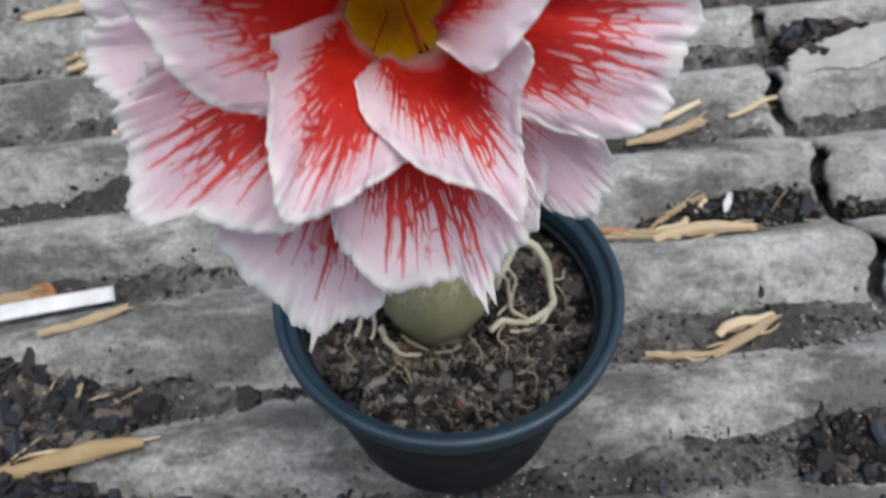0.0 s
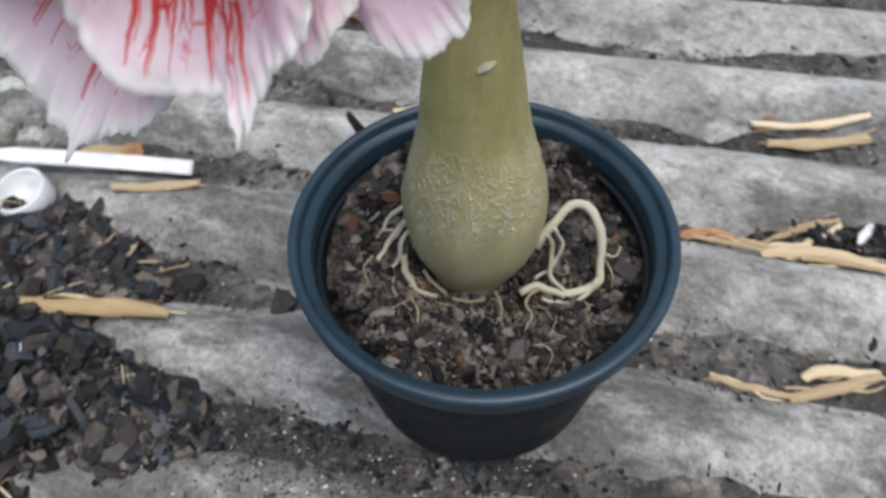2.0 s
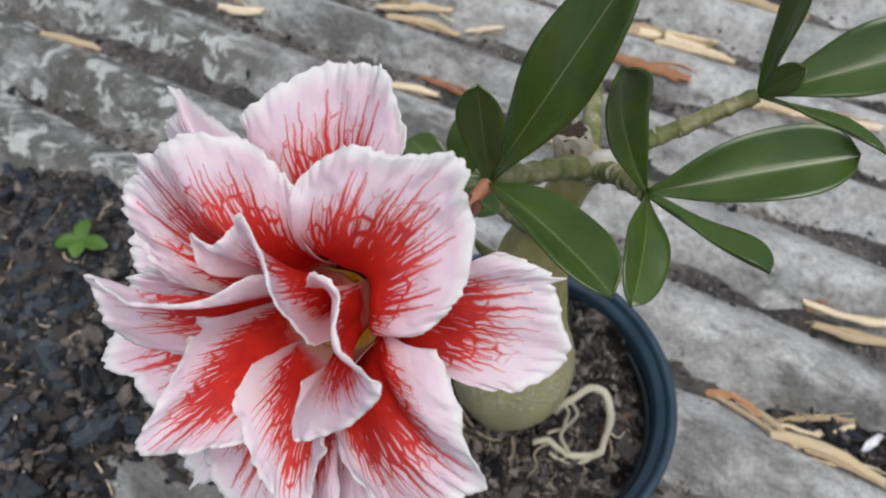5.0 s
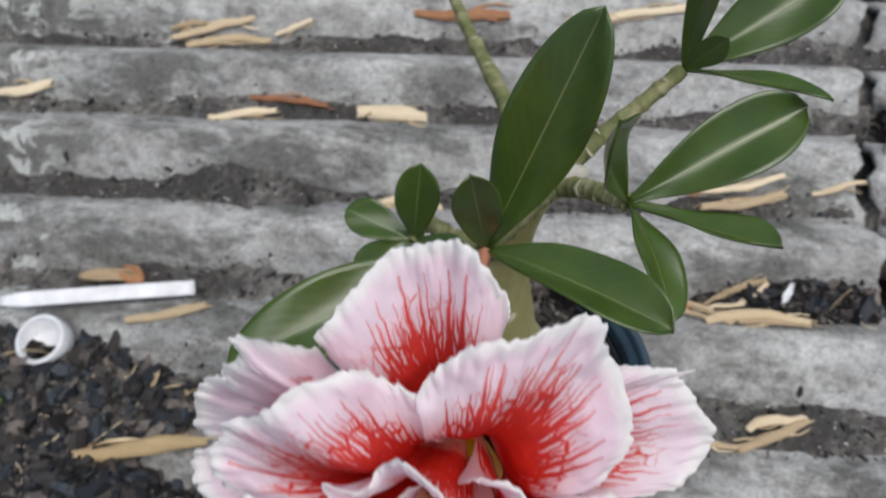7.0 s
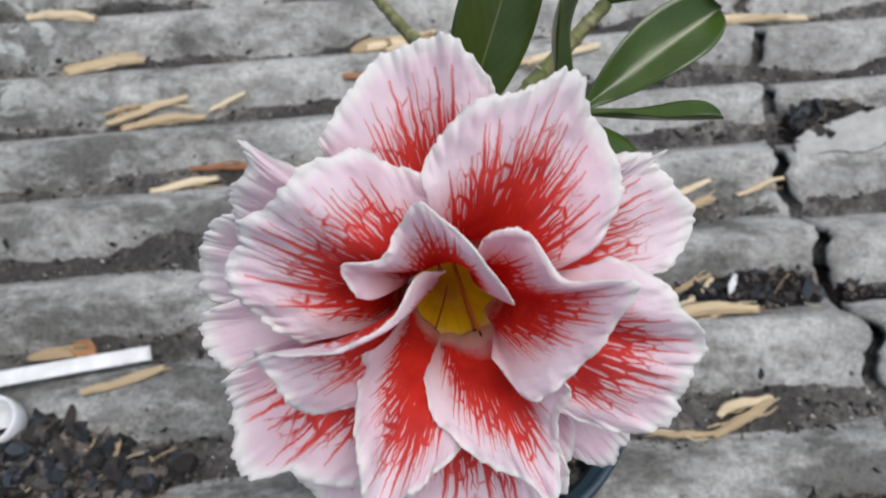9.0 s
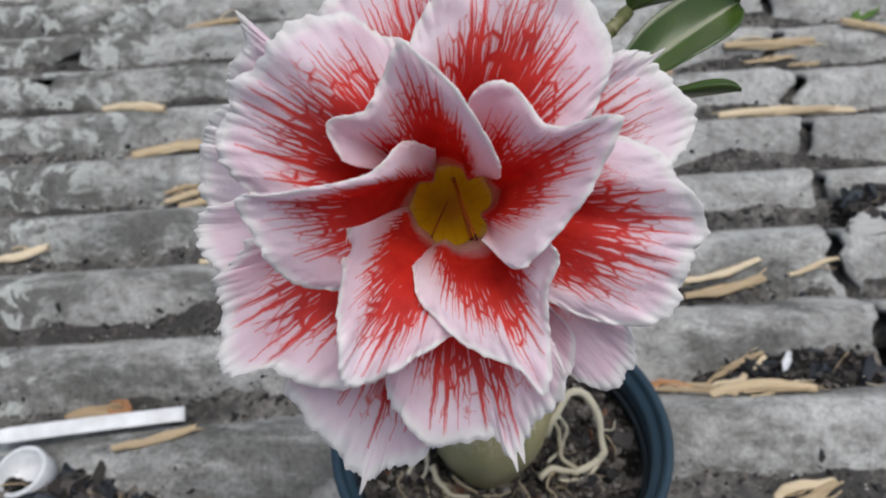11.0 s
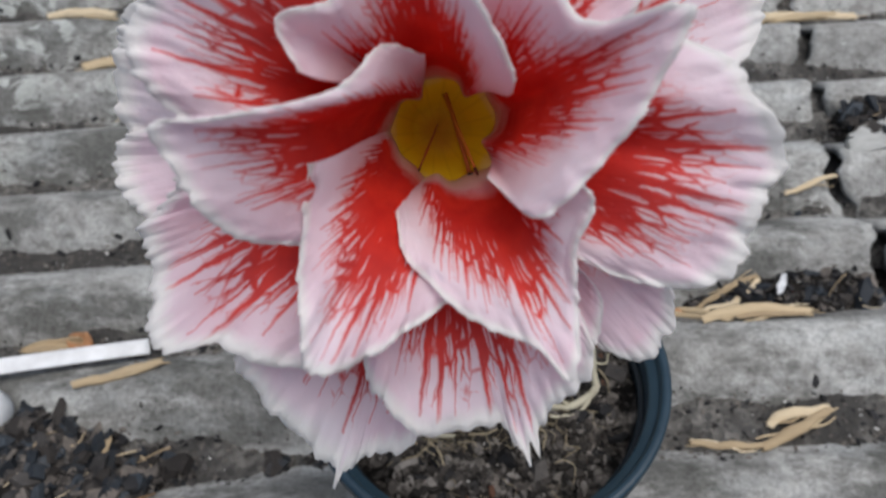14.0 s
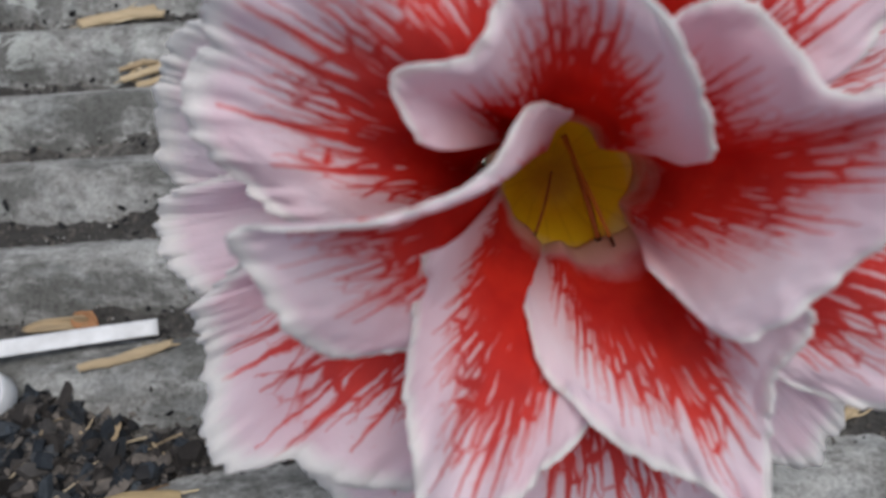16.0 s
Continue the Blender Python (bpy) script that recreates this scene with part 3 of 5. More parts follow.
part("inner_ledge", lathe([(66.9, -15.5), (64.8, -15.2), (64.4, -16.0), (64.6, -18.2), (66.2, -19.0)]), POT_SHADED, pot)
part("base", lathe([(0.1, -96), (53.5, -96.5), (53.8, -98.5), (0.1, -98.5)]), POT_SHADED, pot)
part("rim", lathe([(66.8, -13), (67.2, -7), (67.6, -5.2), (70.5, -4.6), (71.4, -3.5), (71.6, -1.2), (72.6, 0), (74.6, 0.1), (75.7, -0.9), (75.8, -2.4), (75.0, -3.2), (75.1, -8.4), (74.4, -10.0), (70.2, -10.4)]), RIM_LIT, pot, "slate-blue rolled rim")


def pot_soil_z(x, y):
    r = math.hypot(x - RIM.x, y - RIM.y)
    h = 76 + 0.04 * (y - 175) + 4.0 * fbm(x, y, 26, 6.0) + 4.2 * fbm(x, y, 10, 8.0) + 1.8 * fbm(x, y, 4, 8.5)
    h += 8 * smooth01(r, 40, 66) * smooth01(y - 0.6 * x, 195, 240)
    return h + 3.0 * smooth01(r, 50, 68) - 2.0 * (1 - smooth01(r, 22, 40))


def soil_disc(a, b):
    r, th = 65.0 * b, 2 * math.pi * a
    x, y = RIM.x + r * math.cos(th), RIM.y + r * math.sin(th)
    return Vector((x, y, pot_soil_z(x, y))) * MM


bm = grid_mesh(150, 48, soil_disc)
bmesh.ops.remove_doubles(bm, verts=bm.verts, dist=0.00001)
tagged(part("potting_soil", bm, POT_SOIL), "dark crumbly potting mix filling the pot", "soil", kind="stuff")


# ---- the plant ----
plant = tagged(new("desert_rose_plant"), "desert rose with swollen olive stem, green leaves and one double flower", "plant")
plant.location = Vector((6, 203, 72)) * MM


def grow(name, bm, mat, parent=None, label="", smooth=True):
    """A part of the plant, built in world millimetres."""
    parent = parent or plant
    bm.transform(Matrix.Translation(-plant.location))
    return part(name, bm, mat, parent, label, smooth)


spine = smooth_line([(2, 200, 60), (2, 202, 76), (2.8, 204, 92), (3.4, 205, 112), (3.2, 206, 130), (2.8, 208, 150), (2.3, 210, 170), (2.4, 212, 190), (4, 213, 210), (8.5, 214.8, 236), (14.5, 216.5, 262)], 60)
girth = smooth_line([(13, 0, 0), (20.0, 0, 0), (26, 0, 0), (28.2, 0, 0), (25.6, 0, 0), (19.9, 0, 0), (17.4, 0, 0), (14.3, 0, 0), (10.8, 0, 0), (6.9, 0, 0), (5.9, 0, 0)], 60)
bm = tube(spine, [g.x for g in girth], 40, 1.0, True, 2.0, 0.05)
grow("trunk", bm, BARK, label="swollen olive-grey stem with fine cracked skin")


def branch(name, pts, r0, r1, knots=7, seed=0.0):
    line = smooth_line(pts, 90)
    rad = [(r0 + (r1 - r0) * k / 90) * (0.92 + 0.17 * math.exp(-(((k / 90 * knots + seed * 0.3) % 1 - 0.5) / 0.13) ** 2) + 0.05 * noise.noise(Vector((k * 0.3, seed, 0)))) for k in range(91)]
    ob = grow(name, tube(line, rad, 14, 1.0, True, seed, 0.12), BRANCH)
    # pale half-moon scars where leaves fell
    rnd = random.Random(seed * 31 + 5)
    for k in range(9, 84, 10):
        d = (Vector(line[k + 1]) - Vector(line[k - 1])).normalized()
        out = (Matrix.Rotation(rnd.random() * 6.28, 3, d) @ d.orthogonal().normalized())
        p, q = Vector(line[k]), out.cross(d)
        scar = [p + out * rad[k] * (1.0 - 0.35 * abs(c)) + q * rad[k] * 0.8 * c + d * 0.5 * abs(c) for c in (-1, -0.5, 0, 0.5, 1)]
        grow("leaf_scar", tube(scar, [0.2, 0.5, 0.6, 0.5, 0.2], 7, 0.8), SCAR, ob).location = (0, 0, 0)
    return ob


branch("branch", [(16, 216, 256), (14, 207, 268), (8, 193, 277), (2, 181, 283)], 3.9, 2.9, 8, 1)
branch("branch", [(16, 215, 258), (24, 211, 268), (30, 206, 275), (37, 202, 279)], 3.2, 2.4, 9, 2)
branch("branch", [(17, 217, 257), (26, 226, 266), (38, 236, 275), (49, 245, 283)], 3.1, 2.3, 8, 3)
branch("branch", [(15, 218, 256), (6, 238, 250), (-7, 268, 239), (-20, 298, 226), (-33, 330, 214), (-46, 362, 202)], 3.6, 2.2, 8, 4)
branch("branch", [(8, 208, 225), (-8, 206, 232), (-20, 208, 238), (-23.5, 202, 236)], 4.0, 2.4, 8, 5)
# dry cut stump beside the fork
stump = grow("stump", tube([(14, 216, 252), (11, 217.5, 257), (8.4, 218.6, 262), (7.4, 219, 265), (7.0, 219.2, 266.5), (7.2, 219.2, 265.5), (7.8, 219, 262.5)], [5.6, 5.2, 5.8, 5.6, 5.0, 4.2, 3.4], 22, 1.0, True, 4, 0.55), STUMP, label="dry broken stump, whitish outside")
grow("cut_face", tube([(8.0, 218.8, 261), (7.4, 219, 264.2), (6.9, 219.2, 267.0), (6.6, 219.3, 268.2)], [3.6, 5.0, 4.2, 1.6], 18, 1.0, True, 6, 0.9), CUT, stump, "dark brown rotten cut face").location = (0, 0, 0)
rnd = random.Random(83)
for k in range(7):
    a = k * 0.9 + rnd.random() * 0.4
    p = Vector((7.2 + 4.6 * math.cos(a), 219 + 4.4 * math.sin(a), 263.5))
    q = p + Vector((0.9 * math.cos(a), 0.9 * math.sin(a), rnd.uniform(1.5, 4.2)))
    grow("splinter", tube([p, p.lerp(q, 0.5), q], [1.5, 1.0, 0.25], 7, 0.6, True, k, 0.5), STUMP, stump).location = (0, 0, 0)
grow("node", tube([(15, 213.5, 261), (18, 215.5, 263), (22, 217.5, 263.5), (27, 219, 264)], [2.0, 4.4, 4.2, 1.6], 16, 1.0, True, 9, 0.5), NODE, label="whitish scarred node at the fork")


def leaf(base, tip, width, up, fold=0.25, droop=0.0, peak=0.66):
    """An obovate leaf from base to tip (mm); up is the way its upper side faces."""
    base, tip, up = Vector(base), Vector(tip), Vector(up).normalized()
    d = tip - base
    ln = d.length
    d.normalize()
    side = d.cross(up).normalized()
    up = side.cross(d)

    def shape(a):
        if a < peak:
            return 0.10 + 0.90 * math.sin(0.5 * math.pi * a / peak) ** 1.25
        return max(1 - ((a - peak) / (1 - peak)) ** 2.3, 0.0) ** 0.62

    def place(a, b):
        t = (b - 0.5) * 2
        w = 0.5 * width * shape(a)
        p = base + d * ln * a + up * (droop * 4 * a * (1 - a))
        wavy = 0.05 * width * math.sin(a * 9 + t * 2 + ln) * abs(t)
        return (p + side * w * t * (1 - 0.1 * fold) + up * (fold * w * abs(t) ** 1.4 + wavy)) * MM

    bm = grid_mesh(26, 12, place, True)
    ob = grow("leaf", bm, LEAF)
    thicken(ob, 0.5, 0)
    line = [base + d * ln * a + up * (droop * 4 * a * (1 - a) - 0.15) for a in [k / 12 * 0.97 for k in range(13)]]
    rib = tube(line, [0.5 - 0.42 * k / 12 for k in range(13)], 8, 0.8)
    grow("midrib", rib, BRANCH, ob, "pale green midrib")
    ob.children[0].location = (0, 0, 0)
    return ob


J1, J2, J4, J5 = (2, 180, 284), (37, 202, 279), (49, 245, 283), (-23.5, 202, 236)
leaf(J1, (20, 208, 343), 20, (-0.3, -0.8, 0.6), 0.15, 0, 0.58)
leaf(J1, (-2.5, 181, 317), 12, (0.2, -0.8, 0.4), 0.25)
leaf(J1, (46, 159, 300), 17, (0.1, 0.1, 1), 0.55, 2)
leaf(J1, (-54, 139, 285), 20, (-0.1, -0.2, 1), 0.3, 3, 0.6)
leaf(J2, (78, 228, 295), 20, (-0.1, -0.5, 1), 0.6, 1)
leaf(J2, (72, 187, 293), 12, (0.2, 0.4, 1), 0.5, -1, 0.76)
leaf(J2, (49, 167.5, 284), 13.5, (0.5, 0.1, 1), 0.3, 2)
leaf(J2, (27, 190, 331), 14, (0.8, -0.45, 0.35), 0.45, -5, 0.7)
leaf(J4, (82, 226, 301), 9, (0.2, 0.3, 1), 0.3, 1)
leaf(J4, (57, 244, 299), 8, (-0.2, -0.8, 0.5), 0.3)
leaf(J4, (48, 252, 322), 10, (-0.6, -0.6, 0.2), 0.3)
leaf(J4, (86, 268, 304), 20, (-0.2, -0.6, 1), 0.45)
leaf(J5, (-47, 209, 238), 13, (0, -0.2, 1), 0.3, 1)
leaf(J5, (-22, 214.5, 263.5), 14, (0.1, -0.8, 0.6), 0.25, 1)
leaf(J5, (-41, 191, 230), 12, (-0.1, -0.3, 1), 0.25, 1)
leaf(J5, (-4, 196, 243), 11, (0.1, -0.3, 1), 0.25, 1)


# withered bracts round the flower's stalk
for k, (a, ln) in enumerate(((0.4, 7.5), (1.9, 6.0), (3.3, 7.0), (4.8, 5.5))):
    p = Vector((0.6, 174, 282.5))
    out = Vector((math.cos(a), 0.25, math.sin(a)))
    grow("bract", tube([p + out * 1.2, p + out * 3.4 + Vector((0, -0.4 * ln, 0)), p + out * 4.6 + Vector((0, -ln, 0.8))], [0.9, 1.5, 0.25], 8, 0.35, True, k, 0.4), RUSSET, label="withered red-brown bract")


# ---- the flower ----
FLOWER = Vector((-0.0, 116.5, 309.0))
AXIS = Vector((0.10, -0.72, 0.69)).normalized()
RIGHT = Vector((0, 0, 1)).cross(AXIS).normalized()
UP = AXIS.cross(RIGHT)


def fl(u, v, w):
    """A point of the flower: right, up and out along its axis, in mm."""
    return FLOWER + RIGHT * u + UP * v + AXIS * w


MID = (4.0, 5.0)
flower = grow("flower", tube(smooth_line([J1, (0, 170, 281), (-4, 156, 277), fl(2, 2, -34), fl(3, 4, -16), fl(MID[0], MID[1], -4)], 30), [2.0 + 6.0 * smooth01(k / 30, 0.24, 1.0) + 0.15 * math.sin(k * 1.7) for k in range(31)], 20, 1.0, False, 3.0, 0.08), CALYX, label="large double flower, white-pink petals streaked red")


def petal(outline, foot, span, seed, depth=0.8, ring=(8.5, 9.9), flare=1.4, rise=1.5, ruffle=1.0, pleats=0.14, share=1.0, tails=(), mat=None, lobe=0.6):
    """One petal: rays run from an arc of the throat's ring (foot: its middle angle, span: its width, in degrees) to the
    free edge, a smooth line through outline (right, up, out in mm, against the clock). ring: the arc's radius at its first
    and last end, so that each petal laps over the next one; tails: where the
    edge ends in a thread; flare and rise bend the rays like a trumpet."""
    pts = [Vector(p) for p in outline]
    edge = [2 * pts[0] - pts[1]] + pts + [2 * pts[-1] - pts[-2]]
    n = len(pts) - 1
    lean = math.radians(foot)
    far = sum(pts, Vector()) / len(pts) - Vector((MID[0], MID[1], 0))
    axis = Vector((far.x, far.y, 0)).normalized()
    cross = Vector((-axis.y, axis.x, 0))
    length = sum((b - a).length for a, b in zip(pts, pts[1:]))
    size = max((p - Vector((MID[0], MID[1], p.z))).dot(axis) for p in pts)

    def along(x):
        x = min(max(x, 0.0), 1.0) * n
        i = min(int(x), n - 1)
        f = x - i
        p, q, r, w = edge[i:i + 4]
        return 0.5 * (2 * q + (r - p) * f + (2 * p - 5 * q + 4 * r - w) * f * f + (3 * q - p - 3 * r + w) * f ** 3)

    def place(k, x):
        e = along(x)
        t = (2 * x - 1) * length / 75
        re = math.hypot(e.x - MID[0], e.y - MID[1])
        ae = math.atan2(e.y - MID[1], e.x - MID[0])
        ac = lean + math.radians(span) * (x - 0.5)
        ae += 2 * math.pi * round((ac - ae) / (2 * math.pi))
        rc = ring[0] + (ring[1] - ring[0]) * x - (1.2 + 0.9 * (seed * 0.37 % 1)) * math.sin(math.pi * x) ** 1.5 + 1.0 * noise.noise(Vector((x * 3, seed, 60)))
        # rounded corner of the claw that laps into the throat
        flap = math.exp(-((x - 0.14) / 0.12) ** 2) * lobe
        rc -= flap
        # frayed teeth and shallow lobes along the free edge
        frill = 0.04 * noise.noise(Vector((t * 5.0, seed * 3.1, 0))) + 0.013 * noise.noise(Vector((t * 13, seed, 8))) + 0.017 * noise.noise(Vector((t * 30, seed, 28))) + 0.03 * max(noise.noise(Vector((t * 11, seed, 33))), 0.0) ** 2
        frill += sum(0.05 * math.exp(-((x - at) / 0.011) ** 2) for at in tails)
        q = k * (1 + ruffle * frill * smooth01(k, 0.75, 1.0))
        turn = smooth01(min(q, 1.0), 0.0, 0.9)
        ang = ac + (ae - ac) * turn
        r = rc + (re - rc) * q ** flare
        w = depth + (e.z - depth) * (1 - max(1 - q, 0.0) ** rise if q < 1 else q)
        w += 1.2 * flap * (1 - min(k, 1.0)) ** 3
        rim = smooth01(k, 0.66, 1.0)
        w += ruffle * rim * (1.7 * noise.noise(Vector((t * 3.2 + seed, k * 2, seed * 1.7))) + 1.2 * rim * noise.noise(Vector((t * 7, k * 6, seed))) + 0.9 * rim ** 3 * noise.noise(Vector((t * 19, k * 14, seed))))
        w += 0.9 * smooth01(k, 0.1, 0.5) * noise.noise(Vector((k * 2.4, t * 1.7, seed + 40)))
        w += 0.5 * pleats * smooth01(k, 0.45, 1.0) * (noise.noise(Vector((t * 6, k * 1.1, seed + 20))) + 0.35 * noise.noise(Vector((t * 17, k * 1.6, seed + 30))))
        w += 0.3 * rim * rim * noise.noise(Vector((t * 38, k * 9, seed + 50)))
        u, v = MID[0] + r * math.cos(ang), MID[1] + r * math.sin(ang)
        w += 0.55 * smooth01(k, 0.86, 1.0) * noise.noise(Vector((t * 24, k * 4, seed + 90)))
        # fine crumpling of the thin tissue
        w += smooth01(k, 0.35, 0.9) * (0.5 * noise.noise(Vector((u * 0.22, v * 0.22, seed + 70))) + 0.26 * noise.noise(Vector((u * 0.55, v * 0.55, seed + 80))))
        return Vector((u, v, w))

    bm = bmesh.new()
    nu, nv = 46, 132
    flat = [[place(i / nu, j / nv) for j in range(nv + 1)] for i in range(nu + 1)]
    vs = [[bm.verts.new(fl(*p) * MM) for p in row] for row in flat]
    metric = bm.loops.layers.uv.new("petal")
    border = bm.loops.layers.uv.new("border")
    red = bm.loops.layers.uv.new("share")
    for i in range(nu):
        for j in range(nv):
            f = bm.faces.new((vs[i][j], vs[i + 1][j], vs[i + 1][j + 1], vs[i][j + 1]))
            for lp, (c, d) in zip(f.loops, ((i, j), (i + 1, j), (i + 1, j + 1), (i, j + 1))):
                p = flat[c][d] - Vector((MID[0], MID[1], flat[c][d].z))
                lp[metric].uv = (p.dot(axis) / size, 0.5 + p.dot(cross) / size / 1.5)
                lp[border].uv = ((c / nu) ** flare, c / nu)
                lp[red].uv = (share, d / nv)
    ob = grow("petal", bm, mat or PETAL, flower)
    thicken(ob, 0.32, 0)
    return ob


# inner whorl: each petal laps over the next one, round the throat
petal(((-3.9, -5, 13), (-2.8, -10.4, 19.3), (0.3, -14.6, 21), (5.6, -18.6, 22.5), (12.5, -22.4, 26), (16, -26.2, 26.5), (17.9, -18.2, 25), (17.6, -10.7, 27), (19.4, -5, 28.5), (17.6, -0.8, 30)), 292, 108, 1.0, mat=PALE_PETAL, lobe=1.6)
petal(((-13.6, 2.6, 20), (-16.2, -6.8, 19), (-16.3, -15.4, 23), (-15.4, -21.9, 29.5), (-9.6, -21.8, 27), (-3.5, -18.9, 23), (3.8, -16.4, 17.5)), 226, 100, 2.0)
petal(((1.5, 14.8, 17), (-3.6, 15.8, 23), (-8.6, 10.8, 30), (-16.6, 9.1, 34), (-23.3, 8.5, 34), (-28.9, 8.2, 32.5), (-26.4, 0.7, 28), (-22.9, -5.9, 23), (-17, -8.2, 17)), 160, 100, 3.0, ruffle=0.8, lobe=2.4)
petal(((12, 9, 18), (11.4, 11, 26.5), (8.8, 15.9, 31), (5.1, 22.1, 34), (1.3, 26.8, 34), (-2.6, 29.2, 32.5), (-6.2, 25.2, 28), (-9, 20.8, 27.5), (-15.4, 19.7, 25), (-13.4, 13.4, 24)), 92, 100, 4.0, ruffle=0.75, lobe=2.6)
petal(((8.2, -1, 19), (13.2, -5.6, 28), (19.9, 0, 32.5), (25.4, 7.7, 34.8), (28, 15.5, 36.8), (19, 15.6, 33), (14.2, 22.8, 29), (9, 23, 27), (5.5, 17, 21)), 14, 100, 5.0, ruffle=0.75, lobe=2.8)
# middle whorl
OUT = (9.8, 11.0)
petal(((23.5, 15, 17), (27.8, 18, 20.5), (30.4, 23.5, 21), (30.8, 28.5, 21), (28.4, 37.5, 19), (25.6, 46.2, 19.8), (19.4, 45.3, 20.5), (13.9, 44.5, 23), (7.6, 43.6, 23), (2.4, 38.3, 21.5), (-1.4, 32.2, 20)), 62, 92, 6.0, -9, OUT, 1.7, 2.5, mat=PALE_PETAL)
petal(((-0.5, 31.5, 19), (-7.3, 35.5, 19), (-13.6, 37.9, 21.5), (-21.5, 33.1, 25.5), (-29.9, 27.6, 21.8), (-33.2, 23.2, 19.6), (-34.8, 16.5, 17.3), (-31.2, 9.8, 17), (-24, 4, 14)), 138, 92, 7.0, -9, OUT, 1.7, 2.5)
petal(((-33, 2, 8), (-39.2, -3.5, 4), (-41.2, -9, 3), (-41.2, -16.6, 4.5), (-37.4, -21, 11), (-29, -22.4, 13), (-18, -25.8, 13.5), (-12, -22, 10)), 207, 84, 8.0, -9, OUT, 1.6, 2.3, pleats=0.2)
petal(((-10.3, -23.5, 12), (-9, -30.2, 14.5), (-2.8, -36.8, 13.3), (7.3, -37, 11.4), (11, -39.6, 12.7), (15.7, -34.5, 14.5), (20.4, -27.5, 17), (19.5, -20, 15)), 275, 84, 9.0, -9, OUT, 1.6, 2.3, pleats=0.24, tails=(0.58, 0.62))
petal(((18.5, -12.2, 17), (26.3, -16, 19.5), (34.3, -17.2, 21.5), (39.6, -12.3, 23), (41.7, -7, 23.5), (44.6, -2.8, 22.5), (39.8, 6.4, 25.5), (36, 11.8, 24), (30, 15, 19)), 347, 88, 10.0, -9, OUT, 1.6, 2.3, pleats=0.2)
# outer whorl
WIDE = (10.6, 11.6)
petal(((-30.5, -26, 4), (-24.6, -36, 5.5), (-17, -44.4, 2), (-11.8, -44.3, 2), (-3.3, -40.3, 4), (0, -33, 2)), 250, 70, 11.0, -12, WIDE, 1.5, 2.2, pleats=0.3, share=0.9, tails=(0.42,))
petal(((21.5, -26, 3), (26.3, -30.3, 6.5), (31.5, -30, 5.5), (35, -27.3, 4.5), (35.2, -20.2, 7), (32, -12, 3)), 318, 70, 12.0, -12, WIDE, 1.5, 2.2, pleats=0.35, share=0.7)
petal(((38, 6.9, 10), (44.6, 10.3, 9.5), (48.3, 16.6, 6.5), (45.6, 24, 6), (42.2, 29.4, 4.8), (37, 30.5, 6), (31, 29.5, 5)), 24, 62, 13.0, -12, WIDE, 1.5, 2.2, pleats=0.2, share=0.95, tails=(0.66,))
petal(((12, 39, 11), (12.6, 45.3, 12.5), (7.5, 52.2, 12.5), (1.2, 53.2, 9.5), (-5.2, 51.2, 9), (-11.9, 46.6, 13), (-17.3, 39.2, 13.5), (-15, 33, 9)), 96, 74, 14.0, -12, WIDE, 1.5, 2.2, mat=PALE_PETAL)
petal(((-31, 29, 6), (-36.4, 26.2, 5.5), (-41, 22.3, 2), (-43.5, 17.9, 0.5), (-44.5, 9.8, -2), (-38, 5, -3)), 155, 50, 15.0, -12, WIDE, 1.5, 2.2, 0.8, 0.08, share=0.75)
petal(((-36, 9.5, 0), (-43.2, 7.8, 0), (-45.6, 4.1, -1.5), (-43.2, -0.3, 2), (-40.5, -4.7, 3), (-34, -8, 1)), 180, 50, 16.0, -12, WIDE, 1.5, 2.2, 0.8, 0.08, share=0.75)
petal(((-20, 33, 6), (-25.5, 36, 11), (-28.4, 38.6, 17), (-29.8, 36, 15), (-32.8, 30.5, 11), (-34, 25, 7)), 134, 40, 17.0, -12, WIDE, 1.5, 2.2, share=0.8)
petal(((14.8, -31.3, 9), (18.2, -33, 10), (21, -29, 10), (23.3, -24.5, 9), (23.8, -19.7, 8), (20, -15, 6)), 306, 40, 18.0, -9, OUT, 1.2, 1.5, 1.1, 0.3, share=0.8)


def funnel(a, b):
    th, s = 2 * math.pi * a, b
    r = 0.05 + 4.2 * min(s / 0.3, 1.0) + 4.9 * max(s - 0.3, 0) / 0.7 + 0.4 * s * math.cos(5 * th + 0.4)
    w = -9 + 2 * min(s / 0.3, 1.0) + 8.0 * max(s - 0.3, 0) / 0.7
    return fl(MID[0] - 1 * (1 - s) + r * math.cos(th), MID[1] + r * math.sin(th), w) * MM


ob = grow("throat", grid_mesh(60, 14, funnel, True), THROAT, flower, "golden yellow throat")
for a, b, fat in (((4.6, 11, -5), (7, -1.4, 1.5), 0.34), ((4.2, 10.5, -4.5), (7.6, -0.6, 5), 0.22), ((3, 6, -6), (-0.4, -0.3, 1), 0.16)):
    p, q = fl(*a), fl(*b)
    grow("stamen", tube([p.lerp(q, k / 12) + AXIS * math.sin(k / 12 * 3.1) for k in range(13)], [fat * (0.7 + 0.5 * math.sin(k / 12 * 2.6)) for k in range(12)] + [fat * 1.2], 8), MAROON, flower, "maroon thread-like stamen")
    grow("anther", tube([q, q + (q - p).normalized() * 1.2], [fat * 1.3, fat * 0.8], 8), ANTHER, flower, "dark dry stamen tip")


